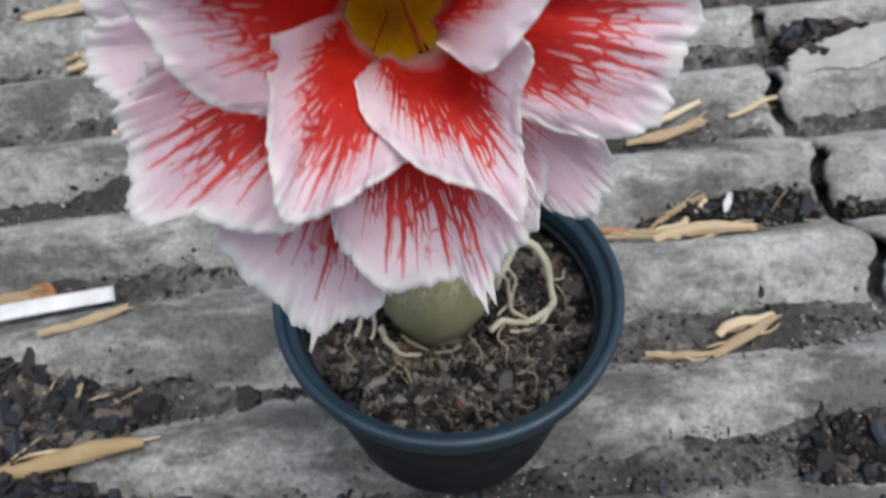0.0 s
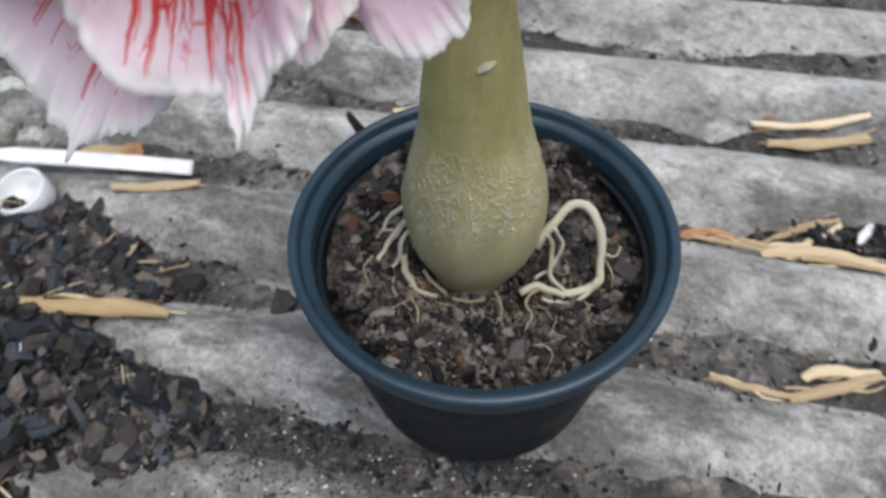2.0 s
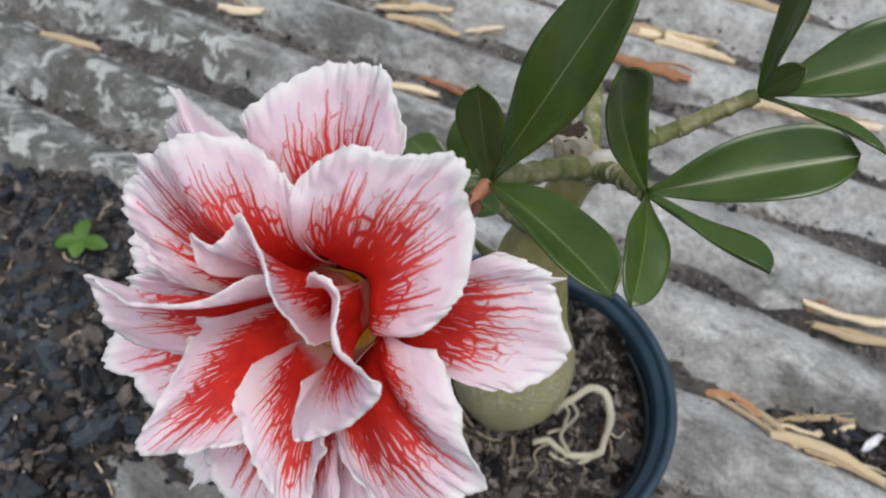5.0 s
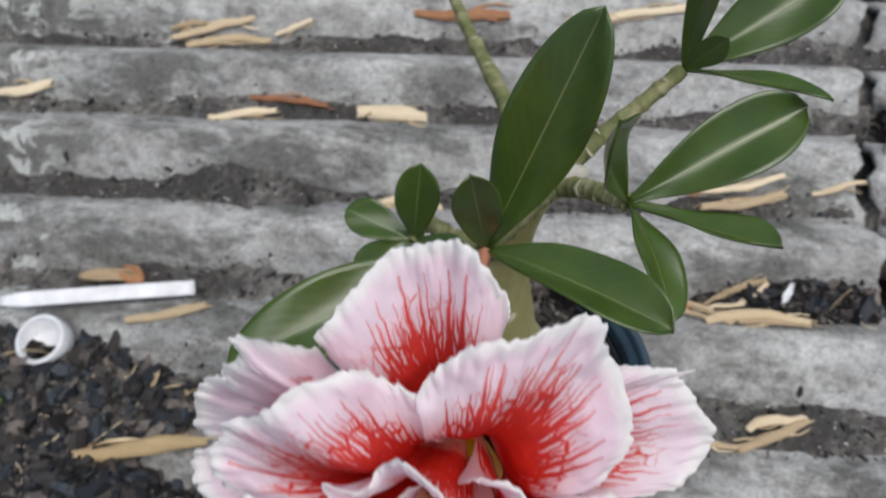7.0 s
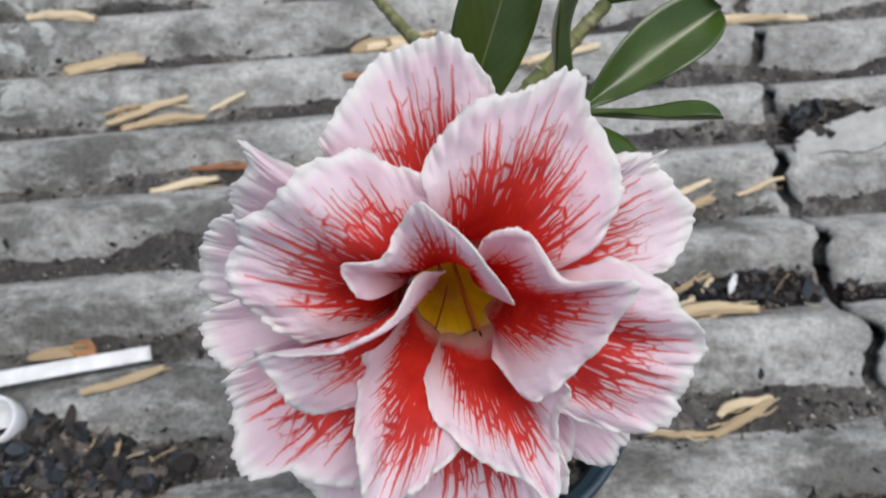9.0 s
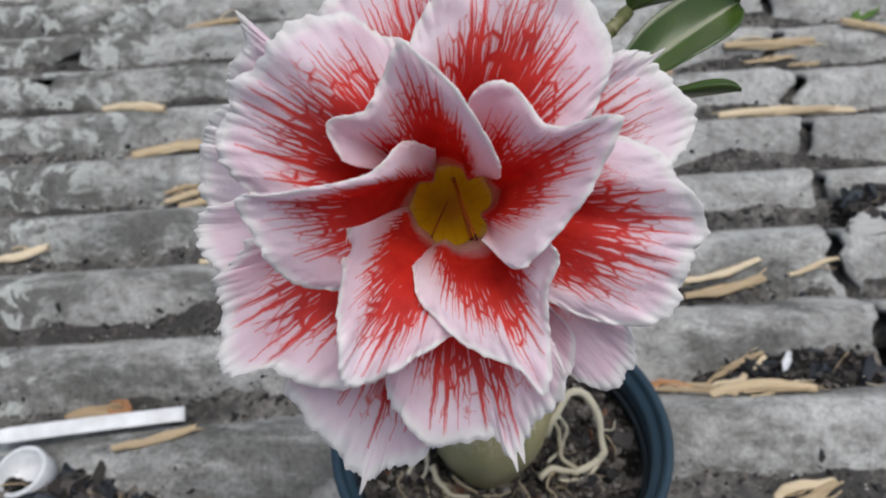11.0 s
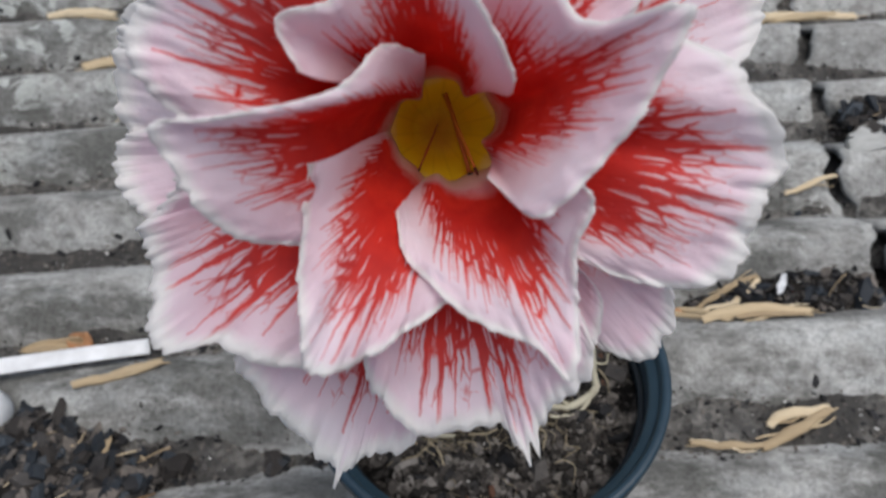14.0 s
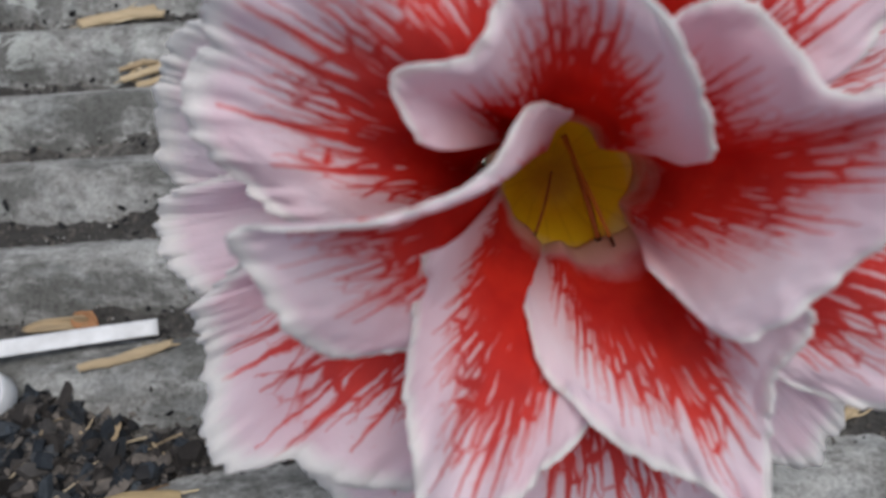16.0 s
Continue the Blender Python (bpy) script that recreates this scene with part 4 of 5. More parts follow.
# ---- roots ----
def root(pts, r0, r1, seed=0.0, mat=ROOT):
    line = smooth_line(pts, 30)
    line = [p + 1.3 * Vector((noise.noise(p * 0.16), noise.noise(p * 0.16 + Vector((9, 0, 0))), 0.6 * noise.noise(p * 0.16 + Vector((0, 9, 0))))) for p in line]
    girth = [1.12 * (r0 + (r1 - r0) * k / 30) * (1 + 0.28 * noise.noise(Vector((k * 0.45, seed * 3.3, 0)))) for k in range(31)]
    grow("root", tube(line, girth, 9, 1.0, True, seed, 0.3), mat, label="pale bare root" if mat is ROOT else "thin tan root")


root([(29, 201, 93), (34, 209, 103), (40, 217, 107), (48, 216, 104), (53, 210, 96), (55.5, 203, 87), (55, 198, 82), (50, 194, 81), (44, 191, 81), (38, 191, 80.5), (32, 192, 80), (27, 188, 79)], 1.64, 1.33, 1)
root([(33, 204, 99), (35.5, 204, 93), (36, 200, 87), (38, 195, 83), (43, 192, 82), (48, 191, 81)], 1.01, 0.78, 2)
root([(34, 207, 102), (38, 207, 95), (38.5, 204, 88), (36, 199, 82), (31, 195, 80)], 0.86, 0.62, 3)
root([(55, 200, 84), (53, 194, 80.5), (47, 189, 80), (40, 187, 79), (35, 188, 78)], 0.94, 0.55, 4)
root([(54, 207, 93), (57, 207, 91), (60, 208, 91.5), (61.5, 211, 93)], 0.55, 0.27, 5)
root([(-19, 203, 95), (-25, 200, 92), (-30, 195, 87), (-32, 189, 83), (-33, 185, 81)], 1.48, 0.94, 6)
root([(-22, 200, 91), (-26, 194, 86), (-25.5, 188, 82), (-27, 184, 80)], 1.17, 0.70, 7)
root([(-22, 207, 99), (-28, 205, 95), (-34, 201, 88), (-36, 198, 84)], 1.01, 0.62, 8)
root([(-29, 197, 88), (-34, 196, 87), (-37, 193, 84)], 0.62, 0.39, 13)
root([(-13, 184, 84), (-6, 180, 80.5), (2, 177.5, 79), (9, 178, 79), (14, 180, 79)], 0.8, 0.4, 9, HAIR)
root([(18, 184, 81), (22, 178, 81), (23, 171, 80)], 0.5, 0.2, 14, HAIR)
root([(-22, 186, 88), (-18, 179, 83), (-11, 175, 81), (-4, 176, 80.5)], 1.5, 0.7, 15)
root([(-19, 181, 84), (-14, 172, 81), (-9, 166, 80), (-8, 160, 79)], 0.6, 0.3, 16, HAIR)
root([(-24, 178, 82), (-20, 171, 81), (-13, 167, 80), (-10, 162, 79.5)], 0.5, 0.25, 17, HAIR)
root([(-36, 186, 82), (-38, 180, 81), (-34, 174, 80), (-36, 168, 79)], 0.5, 0.2, 18, HAIR)
root([(-12, 173, 81), (-20, 166, 80), (-26, 164, 79.5)], 0.45, 0.2, 19, HAIR)
root([(33, 190, 81), (30, 184, 80), (34, 178, 79.5), (33, 172, 79)], 0.6, 0.25, 20, HAIR)
root([(57, 205, 90), (61, 201, 87), (62, 196, 84)], 0.45, 0.2, 21, HAIR)

grow("bud", tube([(-9, 209, 188), (-13.5, 207.5, 191.5), (-16.5, 206, 197), (-17.8, 205, 203)], [2.8, 2.3, 1.5, 0.5], 10, 1.0, True, 5, 0.3), BRANCH, label="small dormant bud on the stem")

# pale scar on the stem
scar = tube([(6.5, 198.6, 185), (8.3, 198.3, 186.5), (10.6, 199.2, 188), (12.8, 201.0, 188.6)], [0.6, 2.0, 2.3, 0.6], 12, 0.45, True, 3, 0.5)
grow("scar", scar, make_varied("pale_scar", (0.42, 0.38, 0.25), (0.62, 0.57, 0.44), 0.7, 300.0, 0.4), label="pale healed scar on the stem")


# ---- loose things on the sheets ----
def curled(line, rad, rnd):
    """A strip of dry bark rolled to an open gutter, with torn ends."""
    n, m = len(line) - 1, 8
    roll0, roll1 = rnd.uniform(-0.9, 0.9), rnd.uniform(-0.9, 0.9)
    open0, open1 = rnd.uniform(1.8, 2.7), rnd.uniform(1.7, 2.8)
    bm = bmesh.new()
    rows = []
    for i, (p, r) in enumerate(zip(line, rad)):
        d = (line[min(i + 1, n)] - line[max(i - 1, 0)]).normalized()
        side = d.cross(Vector((0, 0, 1))).normalized()
        up = side.cross(d)
        f = i / n
        roll, wide = roll0 + (roll1 - roll0) * f, open0 + (open1 - open0) * f
        row = []
        for k in range(m + 1):
            a = roll + wide * (k / m - 0.5) * 2
            q = r * 1.15 * (1 + 0.12 * noise.noise(Vector((f * 7, k * 0.8, roll0 * 9))))
            torn = (i in (0, n)) * rnd.uniform(-1.5, 1.5)
            row.append(bm.verts.new((p + side * q * math.sin(a) + up * q * 0.75 * math.cos(a) + d * torn) * MM))
        rows.append(row)
    inner = [[bm.verts.new(v.co * 1.0 + (Vector(line[i]) * MM - v.co) * 0.22) for v in row] for i, row in enumerate(rows)]
    for i in range(n):
        for k in range(m):
            bm.faces.new((rows[i][k], rows[i][k + 1], rows[i + 1][k + 1], rows[i + 1][k]))
            bm.faces.new((inner[i][k], inner[i + 1][k], inner[i + 1][k + 1], inner[i][k + 1]))
        for k in (0, m):
            bm.faces.new((rows[i][k], rows[i + 1][k], inner[i + 1][k], inner[i][k]))
    for i in (0, n):
        for k in range(m):
            bm.faces.new((rows[i][k], rows[i][k + 1], inner[i][k + 1], inner[i][k]))
    bmesh.ops.recalc_face_normals(bm, faces=bm.faces)
    return bm


def twig(x0, y0, x1, y1, w0, bend=2.0, mat=TWIG, lift=2.0, seed=0, end=0.62):
    """A curled dry stalk lying between two places."""
    rnd = random.Random(seed)
    w = 0.92 * w0
    a, b = Vector((x0, y0, 0)), Vector((x1, y1, 0))
    d = b - a
    side = Vector((-d.y, d.x, 0)).normalized()
    n = 16
    za, zb = ground_z(x0, y0), ground_z(x1, y1)
    pts, rad = [], []
    k1, k2 = rnd.uniform(1.5, 3.5), rnd.uniform(0, 6)
    for i in range(n + 1):
        f = i / n
        p = a + d * f + side * (bend * math.sin(math.pi * f) + 0.15 * w * math.sin(k1 * 2 * f + k2) + 0.3 * w * noise.noise(Vector((f * 4, seed * 2.3, 0))))
        lie = max(za + (zb - za) * f, ground_z(p.x, p.y) - 2.5)
        p.z = lie + lift + 0.6 * math.sin(f * 4 + k2)
        pts.append(p)
        rad.append(0.5 * w * (end + (1 - end) * math.sin(math.pi * (0.12 + 0.8 * f)) ** 0.8) * (1 + 0.08 * math.sin(7 * f + k2) + 0.14 * noise.noise(Vector((f * 6, seed * 1.7, 3)))))
    o = pts[n // 2].copy()
    bm = curled([p - o for p in pts], [r * (0.75 + 0.2 * (seed % 3)) for r in rad], rnd)
    # loose splinters along the strip
    for k in range(2 + seed % 3):
        f0, f1 = rnd.uniform(-0.12, 0.3), rnd.uniform(0.65, 1.12)
        s0, s1 = rnd.uniform(-0.8, 0.8) * w, rnd.uniform(-1.1, 1.1) * w
        line = []
        for i in range(9):
            f = f0 + (f1 - f0) * i / 8
            p = a + d * f + side * (bend * math.sin(math.pi * min(max(f, 0), 1)) + s0 + (s1 - s0) * i / 8 + 0.3 * w * math.sin(i * 0.9 + k2 + k))
            p.z = max(za + (zb - za) * f, ground_z(p.x, p.y) - 1.0) + 1.2 + 0.8 * k
            line.append(p - o)
        r = 0.5 * w * rnd.uniform(0.16, 0.34)
        t = tube(line, [r * (0.15 + 0.85 * math.sin(math.pi * (0.08 + 0.84 * i / 8)) ** 0.7) for i in range(9)], 6, 0.6, True, seed, 0.5)
        me = bpy.data.meshes.new("x")
        t.to_mesh(me)
        t.free()
        bm.from_mesh(me)
        bpy.data.meshes.remove(me)
    ob = part("dry_twig", bm, mat, None, "", False, Matrix.Translation(o * MM))
    return tagged(ob, "dry curled straw-coloured stalk lying on the sheets" if mat is TWIG else "dry curled russet leaf stalk lying on the sheets", "twig", "fallen dry stalks")


for n, row in enumerate((
    (116, 215, 158, 214, 5, -2), (152, 213, 192, 235, 6, -2), (158, 226, 192, 237, 5, 2), (96, 298, 134, 289, 4, 2), (122, 304, 147, 288, 4, 1), (133, 304, 169, 323, 3, 1), (130, 300, 156, 305, 3.5, 0), (154, 305, 170, 322, 4, -1),
    (131, 288, 195, 297, 6, 4), (150, 288, 190, 294, 4, 2),
    (117, 383, 180, 399, 5, -3), (128, 374, 183, 390, 5.5, -2), (200, 393, 234, 403, 5, 1), (-221, 389, -175, 403, 6, 1), (-118, 415, -67, 412, 10, 3),
    (-110, 411, -78, 421, 5, 1), (-220, 226, -176, 245, 6, 1), (-312, 500, -261, 530, 8, 2), (-275, 462, -212, 479, 9, 2),
)):
    twig(*row[:6], TWIG, 3.2, n)
for n, row in enumerate((
    (-345, 400, -385, 388, 7, 1), (-195, 474, -167, 484, 6, 1), (53, 516, 112, 532, 7, 2), (23, 511, 60, 519, 6, 1), (-94, 341, -45, 347, 8, 2),
    (-368, 569, -303, 561, 9, 3), (-322, 513, -268, 535, 7, 2), (-276, 467, -249, 472, 6, 1), (176, 561, 291, 583, 8, 3), (198, 671, 281, 681, 8, 2),
    (245, 625, 272, 634, 6, 1), (-347, 727, -284, 744, 8, 2), (306, 699, 349, 694, 7, 1), (-484, 286, -430, 298, 8, 2), (-415, 147, -383, 153, 9, 1),
), 20):
    twig(*row[:6], TWIG, 3.2, n)
for n, row in enumerate((
    (-262, 457, -199, 470, 7, 2), (-76, 536, -10, 558, 8, 3), (-70, 548, -20, 566, 6, 1), (-60, 530, 0, 548, 6, 2), (205, 572, 270, 570, 6, 2),
    (215, 655, 262, 668, 6, 1), (-150, 640, -95, 652, 8, 2), (-40, 605, 30, 612, 7, 2), (90, 640, 150, 648, 7, 2), (20, 705, 95, 712, 8, 2),
), 40):
    twig(*row[:6], TWIG, 3.2, n)
for n, row in enumerate(((-197, 412, -140, 413, 6, 3), (-91, 500, -20, 508, 8, 2), (-68, 500, -21, 509, 7, 2), (104, 304, 135, 301, 5, 1), (120, 383, 133, 385, 5, 1)), 60):
    twig(*row[:6], REDTWIG, 2.0, n)

# a broad dry blade on the mulch, pointed and split
ob = twig(-214, 142, -150, 163, 8, 2, BLADE, 4.0, 71, 0.4)
tagged(ob, "olive-brown dry grass blade lying on the mulch", "twig", "fallen dry stalks")

# plant tag
tag = grid_mesh(30, 6, lambda a, b: Vector(((a - 0.5) * 115, (b - 0.5) * 9.5 * (1 if a > 0.12 else 0.55 + 0.45 * a / 0.12), 1.2 * math.sin(a * 3.1))) * MM)
tag_m = Matrix.Translation(Vector((-243, 240.5, 13)) * MM) @ Euler((radians(14), radians(9.6), radians(18))).to_matrix().to_4x4()
ob = thicken(part("plant_tag", tag, WHITE, None, "", True, tag_m), 0.9)
tagged(ob, "blank white plastic plant tag lying on soil", "plant tag")

# bottle cap, open side up
cap_profile = [(0.1, 1.2), (12.3, 1.2), (12.6, 12.6), (13.2, 13.2), (14.4, 13.2), (15.2, 12.4), (15.4, 1.0), (14.6, 0.0), (0.1, 0.0)]
cap = part("bottle_cap", lathe(cap_profile, 60), WHITE, None, "", True, pose(-0.261, 0.205, (ground_z(-261, 205) + 1.5) * MM, 4, -6, 20))
tagged(cap, "white plastic bottle cap lying open side up on soil", "bottle cap")


def chip_mesh(rnd, size):
    """One angular flake as points and faces (mm)."""
    n = rnd.randint(5, 7)
    lx, ly, lz = size * rnd.uniform(0.7, 1.5), size * rnd.uniform(0.3, 0.75), size * rnd.uniform(0.18, 0.42)
    ring = [(math.cos(2 * math.pi * (k + rnd.uniform(-0.3, 0.3)) / n) * lx * 0.5 * rnd.uniform(0.8, 1.15), math.sin(2 * math.pi * k / n) * ly * 0.5 * rnd.uniform(0.8, 1.15)) for k in range(n)]
    low = [(x, y, -lz * 0.5 * rnd.uniform(0.5, 1)) for x, y in ring]
    top = [(x * 0.9, y * 0.88, lz * 0.5 * rnd.uniform(0.5, 1.2)) for x, y in ring]
    faces = [tuple(range(n, 2 * n)), tuple(range(n - 1, -1, -1))] + [(k, (k + 1) % n, n + (k + 1) % n, n + k) for k in range(n)]
    return low + top, faces


def scatter(name, count, spot, size, mat, label, category, seed, tilt=0.5, sink=0.2):
    """Many small flakes as one mesh."""
    rnd = random.Random(seed)
    verts, faces = [], []
    for _ in range(count):
        x, y, z = spot(rnd)
        pts, fs = chip_mesh(rnd, rnd.uniform(*size) * (1 if rnd.random() < 0.85 else 1.5))
        m = Matrix.Translation((x, y, z - sink)) @ Euler((rnd.gauss(0, tilt), rnd.gauss(0, tilt), rnd.uniform(0, 6.3))).to_matrix().to_4x4()
        k = len(verts)
        verts += [tuple((m @ Vector(p)) * MM) for p in pts]
        faces += [tuple(i + k for i in f) for f in fs]
    me = bpy.data.meshes.new(name)
    me.from_pydata(verts, [], faces)
    me.materials.append(mat)
    return tagged(new(name, me), label, category, kind="stuff")


def left_pile(rnd):
    while True:
        x, y = (rnd.uniform(-480, -60), rnd.uniform(-90, 275)) if rnd.random() < 0.86 else (rnd.uniform(130, 340), rnd.uniform(110, 500))
        s = soil_z(x, y)
        h = heap_z(x, y)
        if math.hypot(x + 261, y - 205) < 18:
            continue
        if h > sheet_z(x, y) - 0.5 - 3.0 * rnd.random() ** 4 and h > dust_z(x, y) - 1.5:
            return x, y, max(s, sheet_z(x, y))


def valleys(rnd):
    while True:
        x, y = rnd.uniform(-500, 420), rnd.uniform(40, 760)
        s = soil_z(x, y)
        d = sheet_z(x, y) - s
        clump = noise.noise(Vector((x * 0.022, y * 0.05, 3))) + 0.5 * noise.noise(Vector((x * 0.06, y * 0.1, 7)))
        if d < 0.6 + 8.0 * rnd.random() ** 3 and math.hypot(x - 8, y - 195) > 52 and clump > 0.9 * rnd.random() - 0.75:
            return x, y, max(s, s + d) + 0.2


def front_valley(rnd):
    while True:
        x, y = rnd.uniform(-190, 270), rnd.uniform(55, 150)
        d = sheet_z(x, y) - soil_z(x, y)
        clump = noise.noise(Vector((x * 0.03, y * 0.05, 13))) + 0.6 * noise.noise(Vector((x * 0.09, y * 0.12, 17)))
        if d < 1.0 + 5.0 * rnd.random() ** 2 and clump > 0.5 * rnd.random() - 0.05 and math.hypot(x - 8, y - 195) > 56:
            return x, y, ground_z(x, y) + 0.4


def in_pot(rnd):
    r, th = 59 * math.sqrt(rnd.random()), rnd.uniform(0, 6.3)
    x, y = RIM.x + r * math.cos(th), RIM.y + r * math.sin(th)
    return x, y, pot_soil_z(x, y)


scatter("slate_chips", 1000, left_pile, (6, 17), SLATE, "blue-grey slate chips on the heap", "mulch", 15)
scatter("brown_chips", 1100, left_pile, (6, 17), BROWN_CHIP, "grey-brown dusty bark chips on the heap", "mulch", 16)
scatter("bark_mulch", 6000, left_pile, (2.5, 9), CHIP, "heap of dark grey-brown bark and slate chips", "mulch", 5)
scatter("dark_crumbs", 5000, valleys, (0.7, 5.5), CHIP, "dark crumbs of bark in the valleys", "soil crumbs", 26)
scatter("soil_crumbs", 12000, valleys, (0.6, 3.4), CRUMB, "dark crumbs of soil and bark in the valleys", "soil crumbs", 6)
scatter("slate_crumbs", 380, front_valley, (1.5, 6.5), SLATE, "blue-black slate crumbs in the valley before the pot", "soil crumbs", 27)
scatter("white_grit", 1000, valleys, (0.8, 2.2), PERLITE, "scattered white perlite grains", "grit", 7)
scatter("heap_dust", 5000, left_pile, (0.8, 3.8), CRUMB, "grey-brown crumbs between the chips of the heap", "soil crumbs", 28, 0.5, -1.8)
scatter("white_grit_heap", 420, left_pile, (0.8, 2.6), PERLITE, "white perlite grains among bark", "grit", 8)
scatter("pot_crumbs", 2600, in_pot, (1.2, 6), POT_BITS, "dark crumbs on the potting mix", "soil crumbs", 9, 0.7)
scatter("pot_dark_bark", 110, in_pot, (4, 11), CHIP, "dark bark bits on the potting mix", "bark bits", 18, 0.5)
scatter("pot_bark", 26, in_pot, (4, 9), RUSSET, "russet bark bits on the potting mix", "bark bits", 10, 0.5)
scatter("pot_grit", 90, in_pot, (0.8, 1.8), PERLITE, "white grains on the potting mix", "grit", 11)


# debris strewn over the front ridge
def front_ridge(rnd):
    while True:
        x, y = rnd.gauss(20, 90), rnd.gauss(112, 16)
        if math.hypot(x - 8, y - 195) > 58:
            return x, y, ground_z(x, y) + 0.3


scatter("front_debris", 2600, front_ridge, (0.7, 3.0), CRUMB, "grey-brown crumbs strewn over the sheet before the pot", "soil crumbs", 12)
scatter("front_grit", 240, front_ridge, (0.7, 2.0), PERLITE, "white grains strewn before the pot", "grit", 13)


def flake(name, x, y, length, width, mat, label, category, turn, lift=1.5, curl=0.5, seed=1.0):
    """A thin curled flake of dry leaf or plastic."""
    def place(a, b):
        t, f = (b - 0.5) * 2, (a - 0.5) * 2
        w = width * 0.5 * (1 - 0.75 * abs(f) ** 2.2) * (1 + 0.25 * noise.noise(Vector((a * 4, seed, t))))
        return Vector((length * 0.5 * f, w * t, curl * width * 0.5 * t * t + 0.12 * length * noise.noise(Vector((f * 1.2, t * 0.7, seed))))) * MM
    ob = part(name, grid_mesh(14, 8, place), mat, None, "", True, Matrix.Translation(Vector((x, y, ground_z(x, y) + lift)) * MM) @ Euler((0.15, -0.1, radians(turn))).to_matrix().to_4x4())
    thicken(ob, 0.5, 0)
    return tagged(ob, label, category)


flake("dry_leaf", -252, 260, 40, 9, TWIG, "curled yellow-brown dry leaf behind the plant tag", "leaf", 8, 3, 0.6, 2.0)
flake("dry_leaf", -234, 262, 18, 12, REDTWIG, "small russet dry leaf by the plant tag", "leaf", -20, 3, 0.5, 3.0)
flake("paper_scrap", 180, 313, 15, 4.5, WHITE, "small crumpled white scrap among dry stalks", "scrap", 68, 6, 0.8, 4.0)
flake("paper_scrap", -190, 118, 12, 4, WHITE, "small white scrap on the mulch", "scrap", -50, 3, 0.8, 5.0)
flake("tan_flake", -197, 196, 14, 7, TWIG, "pale tan bark flake on the mulch", "bark flake", 75, 3, 0.3, 6.0)
flake("tan_flake", 98, 300, 16, 6, REDTWIG, "russet bark flake by the stalks", "bark flake", 20, 2, 0.4, 7.0)
flake("dry_leaf", -72, 538, 34, 14, TWIG, "broad curled straw-coloured dry leaf", "leaf", 15, 3, 0.8, 8.0)
flake("dry_leaf", -38, 552, 36, 12, TWIG, "curled straw-coloured dry leaf", "leaf", 25, 3, 0.8, 9.0)
flake("dry_leaf", 345, 745, 40, 16, WEED, "yellow-green fallen leaf lying on the sheet", "leaf", 40, 4, 0.6, 10.0)

# pale broken piece of sheet
def slab(a, b):
    """A long shard, thick and ragged at its broken edge, arched like the sheet that it came from."""
    th = 2 * math.pi * a
    c, d = math.cos(th), math.sin(th)
    r = 1 + 0.34 * noise.noise(Vector((c * 1.6, d * 1.6, 5))) + 0.2 * noise.noise(Vector((c * 5, d * 5, 2))) + 0.1 * noise.noise(Vector((c * 13, d * 13, 4)))
    k = min(b * 2.2, 1.0)
    drop = 8 * smooth01(b, 0.45, 1.0)
    x, y = 52 * r * k * c, 19 * r * k * d * (0.75 + 0.35 * c)
    return Vector((x, y, 7 * math.cos(y / 17.0) - drop - 3 + 2.2 * noise.noise(Vector((x * 0.05, y * 0.07, 1))) + 0.8 * noise.noise(Vector((x * 0.2, y * 0.2, 3))))) * MM


bm = grid_mesh(96, 22, slab)
bmesh.ops.remove_doubles(bm, verts=bm.verts, dist=0.00001)
ob = part("broken_sheet_piece", bm, PALE_CEMENT, None, "", False, pose(0.288, 0.440, (max(ground_z(265, 436), ground_z(310, 440)) + 2) * MM, 6, -5, 16))
tagged(ob, "pale broken piece of fibre-cement lying by the crack", "rubble")

# dead leaf that leans on the pot's inner wall
def dead(a, b):
    t = (b - 0.5) * 2
    w = 3.4 * math.sin(math.pi * (0.1 + 0.85 * a)) ** 0.8
    return Vector((-50 - 8 * a - 5 * a * a + 0.5 * w * t, 228 + 6 * a + 0.4 * w * t + 2 * t * t, 80 + 30 * a + 2 * math.sin(a * 5) + 2 * t * t)) * MM


ob = thicken(part("dead_leaf", grid_mesh(14, 8, dead), CUT), 0.6, 0)
tagged(ob, "dark brown shrivelled leaf leaning on the pot rim", "leaf")

# weed seedling in the mulch
weed = tagged(new("weed_seedling"), "small green weed seedling growing in the mulch", "weed")
wx, wy = -285, 158
weed.location = Vector((wx, wy, ground_z(wx, wy))) * MM
part("stem", tube([(0, 0, -3), (1, 1, 6), (3, 0, 13)], [0.8, 0.7, 0.5], 7), WEED, weed)
for th, ln in ((0.3, 19), (2.2, 16), (3.9, 17), (5.2, 13)):
    def place(a, b):
        t = (b - 0.5) * 2
        w = 5.4 * math.sin(math.pi * (0.05 + 0.93 * a)) ** 0.8 * t
        r = ln * a
        return Vector((3 + math.cos(th) * r - math.sin(th) * w, math.sin(th) * r + math.cos(th) * w, 13 + 4 * a * (1 - a) + 0.06 * w * w)) * MM
    thicken(part("leaf", grid_mesh(10, 6, place), WEED, weed), 0.4, 0)

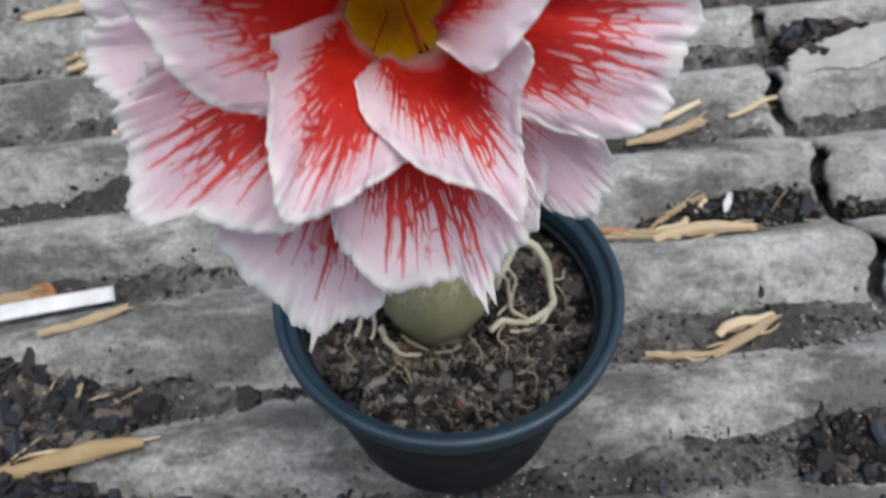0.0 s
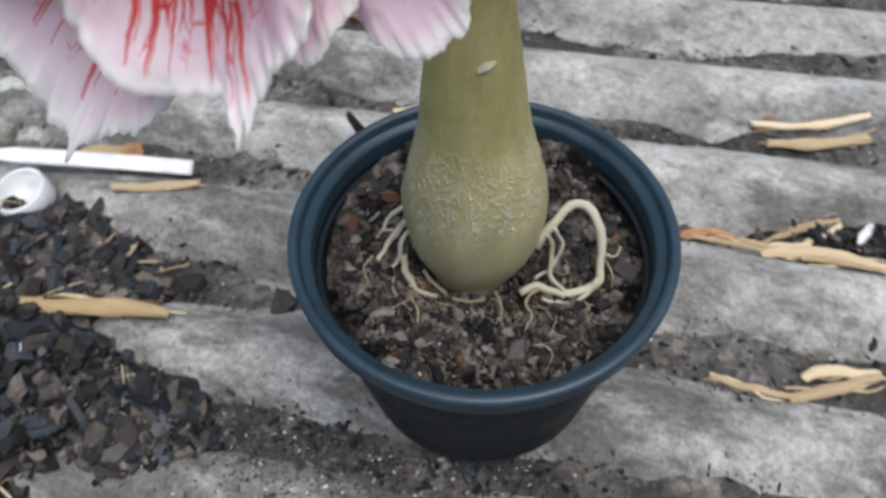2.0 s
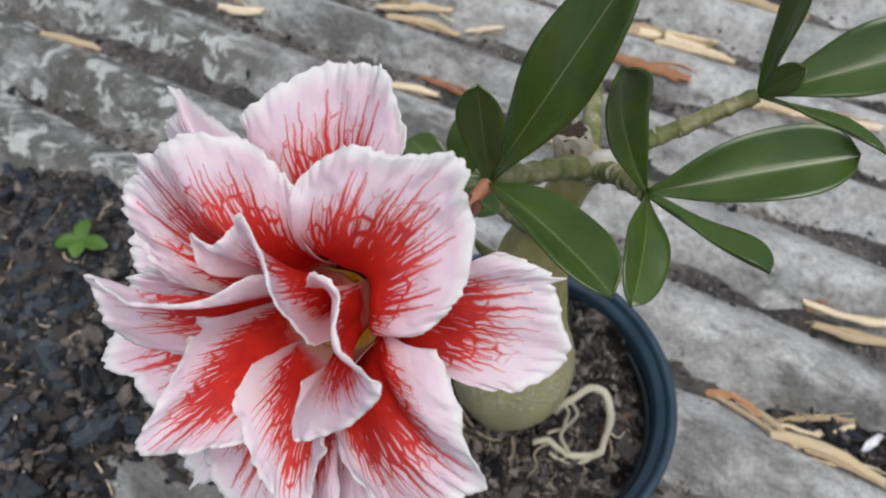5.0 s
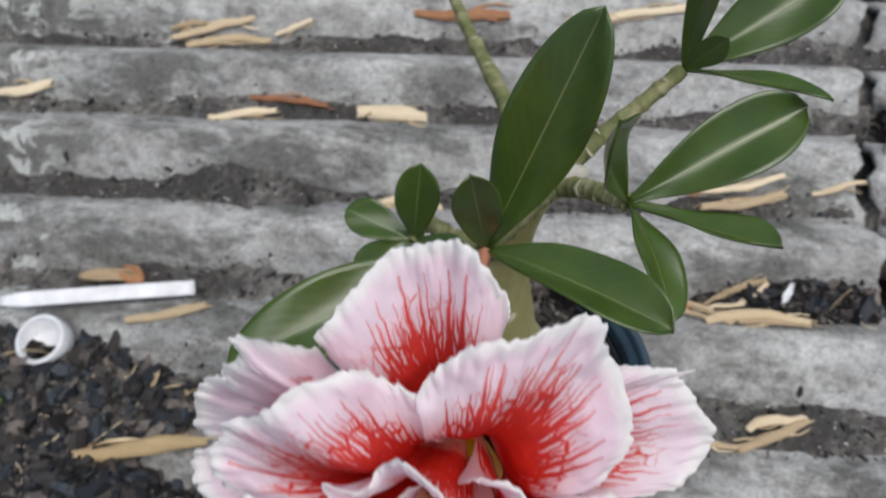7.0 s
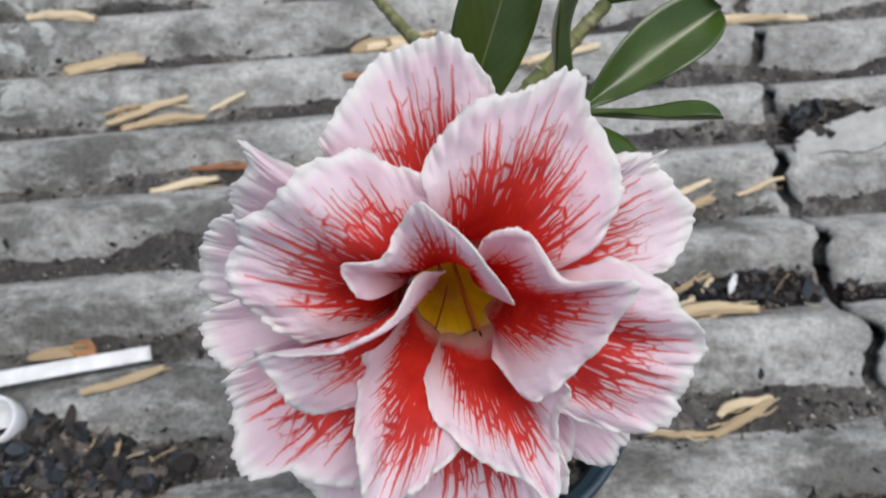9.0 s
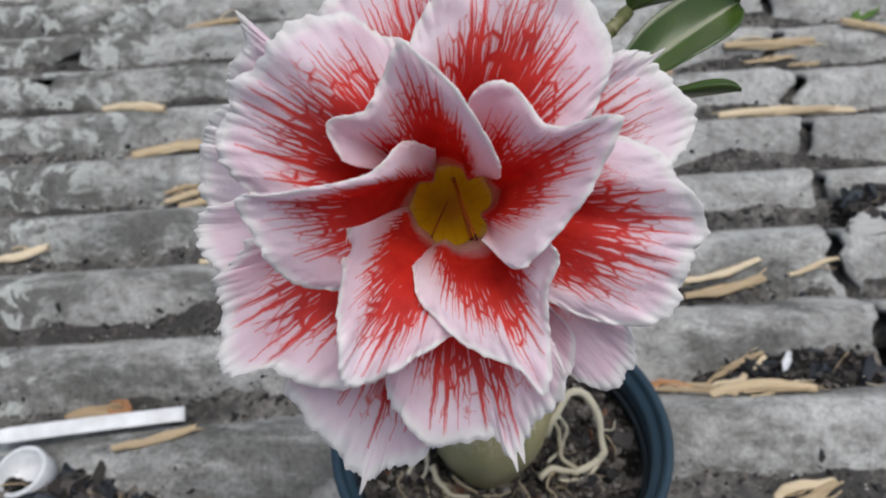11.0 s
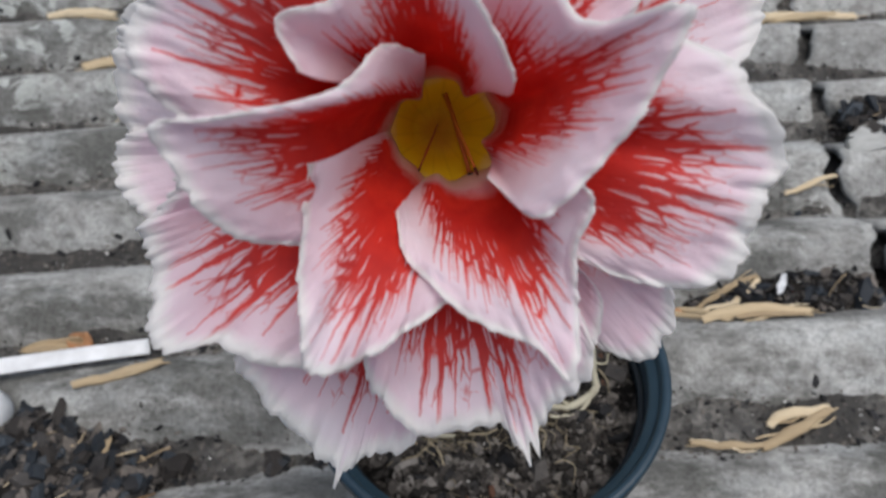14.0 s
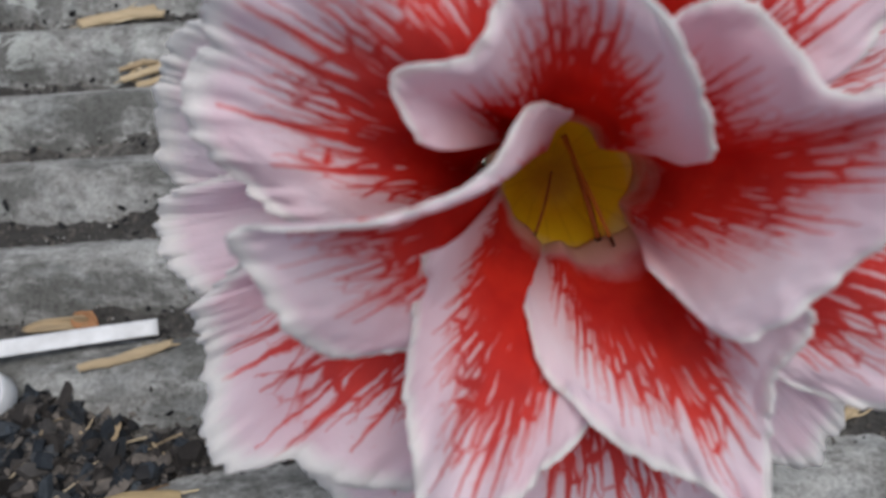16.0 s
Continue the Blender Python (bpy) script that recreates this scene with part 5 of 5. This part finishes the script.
# larger flakes that lie on the heap, one by one
rnd = random.Random(77)
flakes = []
for k in range(14):
    pts, fs = chip_mesh(rnd, rnd.uniform(10, 19))
    me = bpy.data.meshes.new("bark_chip")
    me.from_pydata([tuple(Vector(p) * MM) for p in pts], [], fs)
    me.materials.append((CHIP, SLATE, BROWN_CHIP)[k % 3])
    flakes.append(me)
for k in range(290):
    x, y, z = left_pile(rnd)
    ob = new("bark_chip", flakes[k % 14])
    ob.matrix_world = Matrix.Translation(Vector((x, y, z + 1.5)) * MM) @ Euler((rnd.gauss(0, 0.45), rnd.gauss(0, 0.45), rnd.uniform(0, 6.3))).to_matrix().to_4x4()
    tagged(ob, "dark angular bark chip lying on the mulch heap", "bark chip", "bark chips on the heap")

# clods on the potting mix
clods = []
for k in range(12):
    bm = bmesh.new()
    bmesh.ops.create_icosphere(bm, subdivisions=2, radius=1.0)
    size = rnd.uniform(1.1, 3.1)
    for v in bm.verts:
        d = 1 + 0.6 * noise.noise(v.co * 1.3 + Vector((k * 7, 0, 0))) + 0.45 * noise.noise(v.co * 3.1 + Vector((0, k * 5, 0)))
        v.co = Vector((v.co.x * 1.2, v.co.y * 0.9, v.co.z * 0.55)) * d * size * MM
    me = bpy.data.meshes.new("soil_clod")
    bm.to_mesh(me)
    bm.free()
    me.materials.append((GREY_CLOD if k % 3 == 0 else POT_BITS))
    clods.append(me)
for k in range(190):
    x, y, z = in_pot(rnd)
    if math.hypot(x - 4, y - 204) < 27:
        continue
    ob = new("soil_clod", clods[k % 12])
    ob.matrix_world = Matrix.Translation(Vector((x, y, z + 0.3)) * MM) @ Euler((rnd.gauss(0, 0.4), rnd.gauss(0, 0.4), rnd.uniform(0, 6.3))).to_matrix().to_4x4()
    tagged(ob, "grey-brown soil clod lying on the potting mix", "soil clod", "clods in the pot")

# fine root hairs on the potting mix
hair = bmesh.new()
for k in range(170):
    x, y, z = in_pot(rnd)
    if k < 40:
        x, y = rnd.gauss(-9, 11), rnd.gauss(177, 6)
    elif k < 60:
        x, y = rnd.gauss(38, 8), rnd.gauss(189, 5)
    z = pot_soil_z(x, y)
    th = rnd.uniform(0, 6.3)
    ln = rnd.uniform(4, 13)
    if math.hypot(x + ln * math.cos(th) - RIM.x, y + ln * math.sin(th) - RIM.y) > 56:
        continue
    line = smooth_line([(x + math.cos(th + b) * ln * f, y + math.sin(th + b) * ln * f, pot_soil_z(x + math.cos(th + b) * ln * f, y + math.sin(th + b) * ln * f) + 1.6 + rnd.uniform(0, 2)) for f, b in ((0, 0), (0.35, rnd.uniform(-0.6, 0.6)), (0.7, rnd.uniform(-0.6, 0.6)), (1, rnd.uniform(-0.8, 0.8)))], 9)
    t = tube(line, [(0.14 + 0.16 * (k % 4 == 0)) * (1 - 0.05 * i) for i in range(10)], 5)
    me = bpy.data.meshes.new("x")
    t.to_mesh(me)
    t.free()
    hair.from_mesh(me)
    bpy.data.meshes.remove(me)
tagged(part("root_hairs", hair, HAIR), "fine tan root hairs on the potting mix", "root hairs", kind="stuff")

# shreds of straw and root strewn over the mulch
rnd = random.Random(91)
shreds = bmesh.new()
for k in range(70):
    x, y, z = left_pile(rnd)
    th, ln, turn = rnd.uniform(0, 6.3), rnd.uniform(9, 30), rnd.uniform(-0.9, 0.9)
    pts = []
    for f in (0.0, 0.35, 0.7, 1.0):
        px, py = x + math.cos(th + turn * f) * ln * f, y + math.sin(th + turn * f) * ln * f
        pts.append((px, py, ground_z(px, py) + 3.2 + rnd.uniform(0, 1.5)))
    wide = rnd.uniform(0.25, 0.75)
    t = tube(smooth_line(pts, 10), [wide * (1 - 0.06 * i) for i in range(11)], 5, 0.7, True, k, 0.3)
    me = bpy.data.meshes.new("x")
    t.to_mesh(me)
    t.free()
    shreds.from_mesh(me)
    bpy.data.meshes.remove(me)
tagged(part("straw_shreds", shreds, TWIG), "thin straw-coloured shreds strewn over the mulch", "straw", kind="stuff")
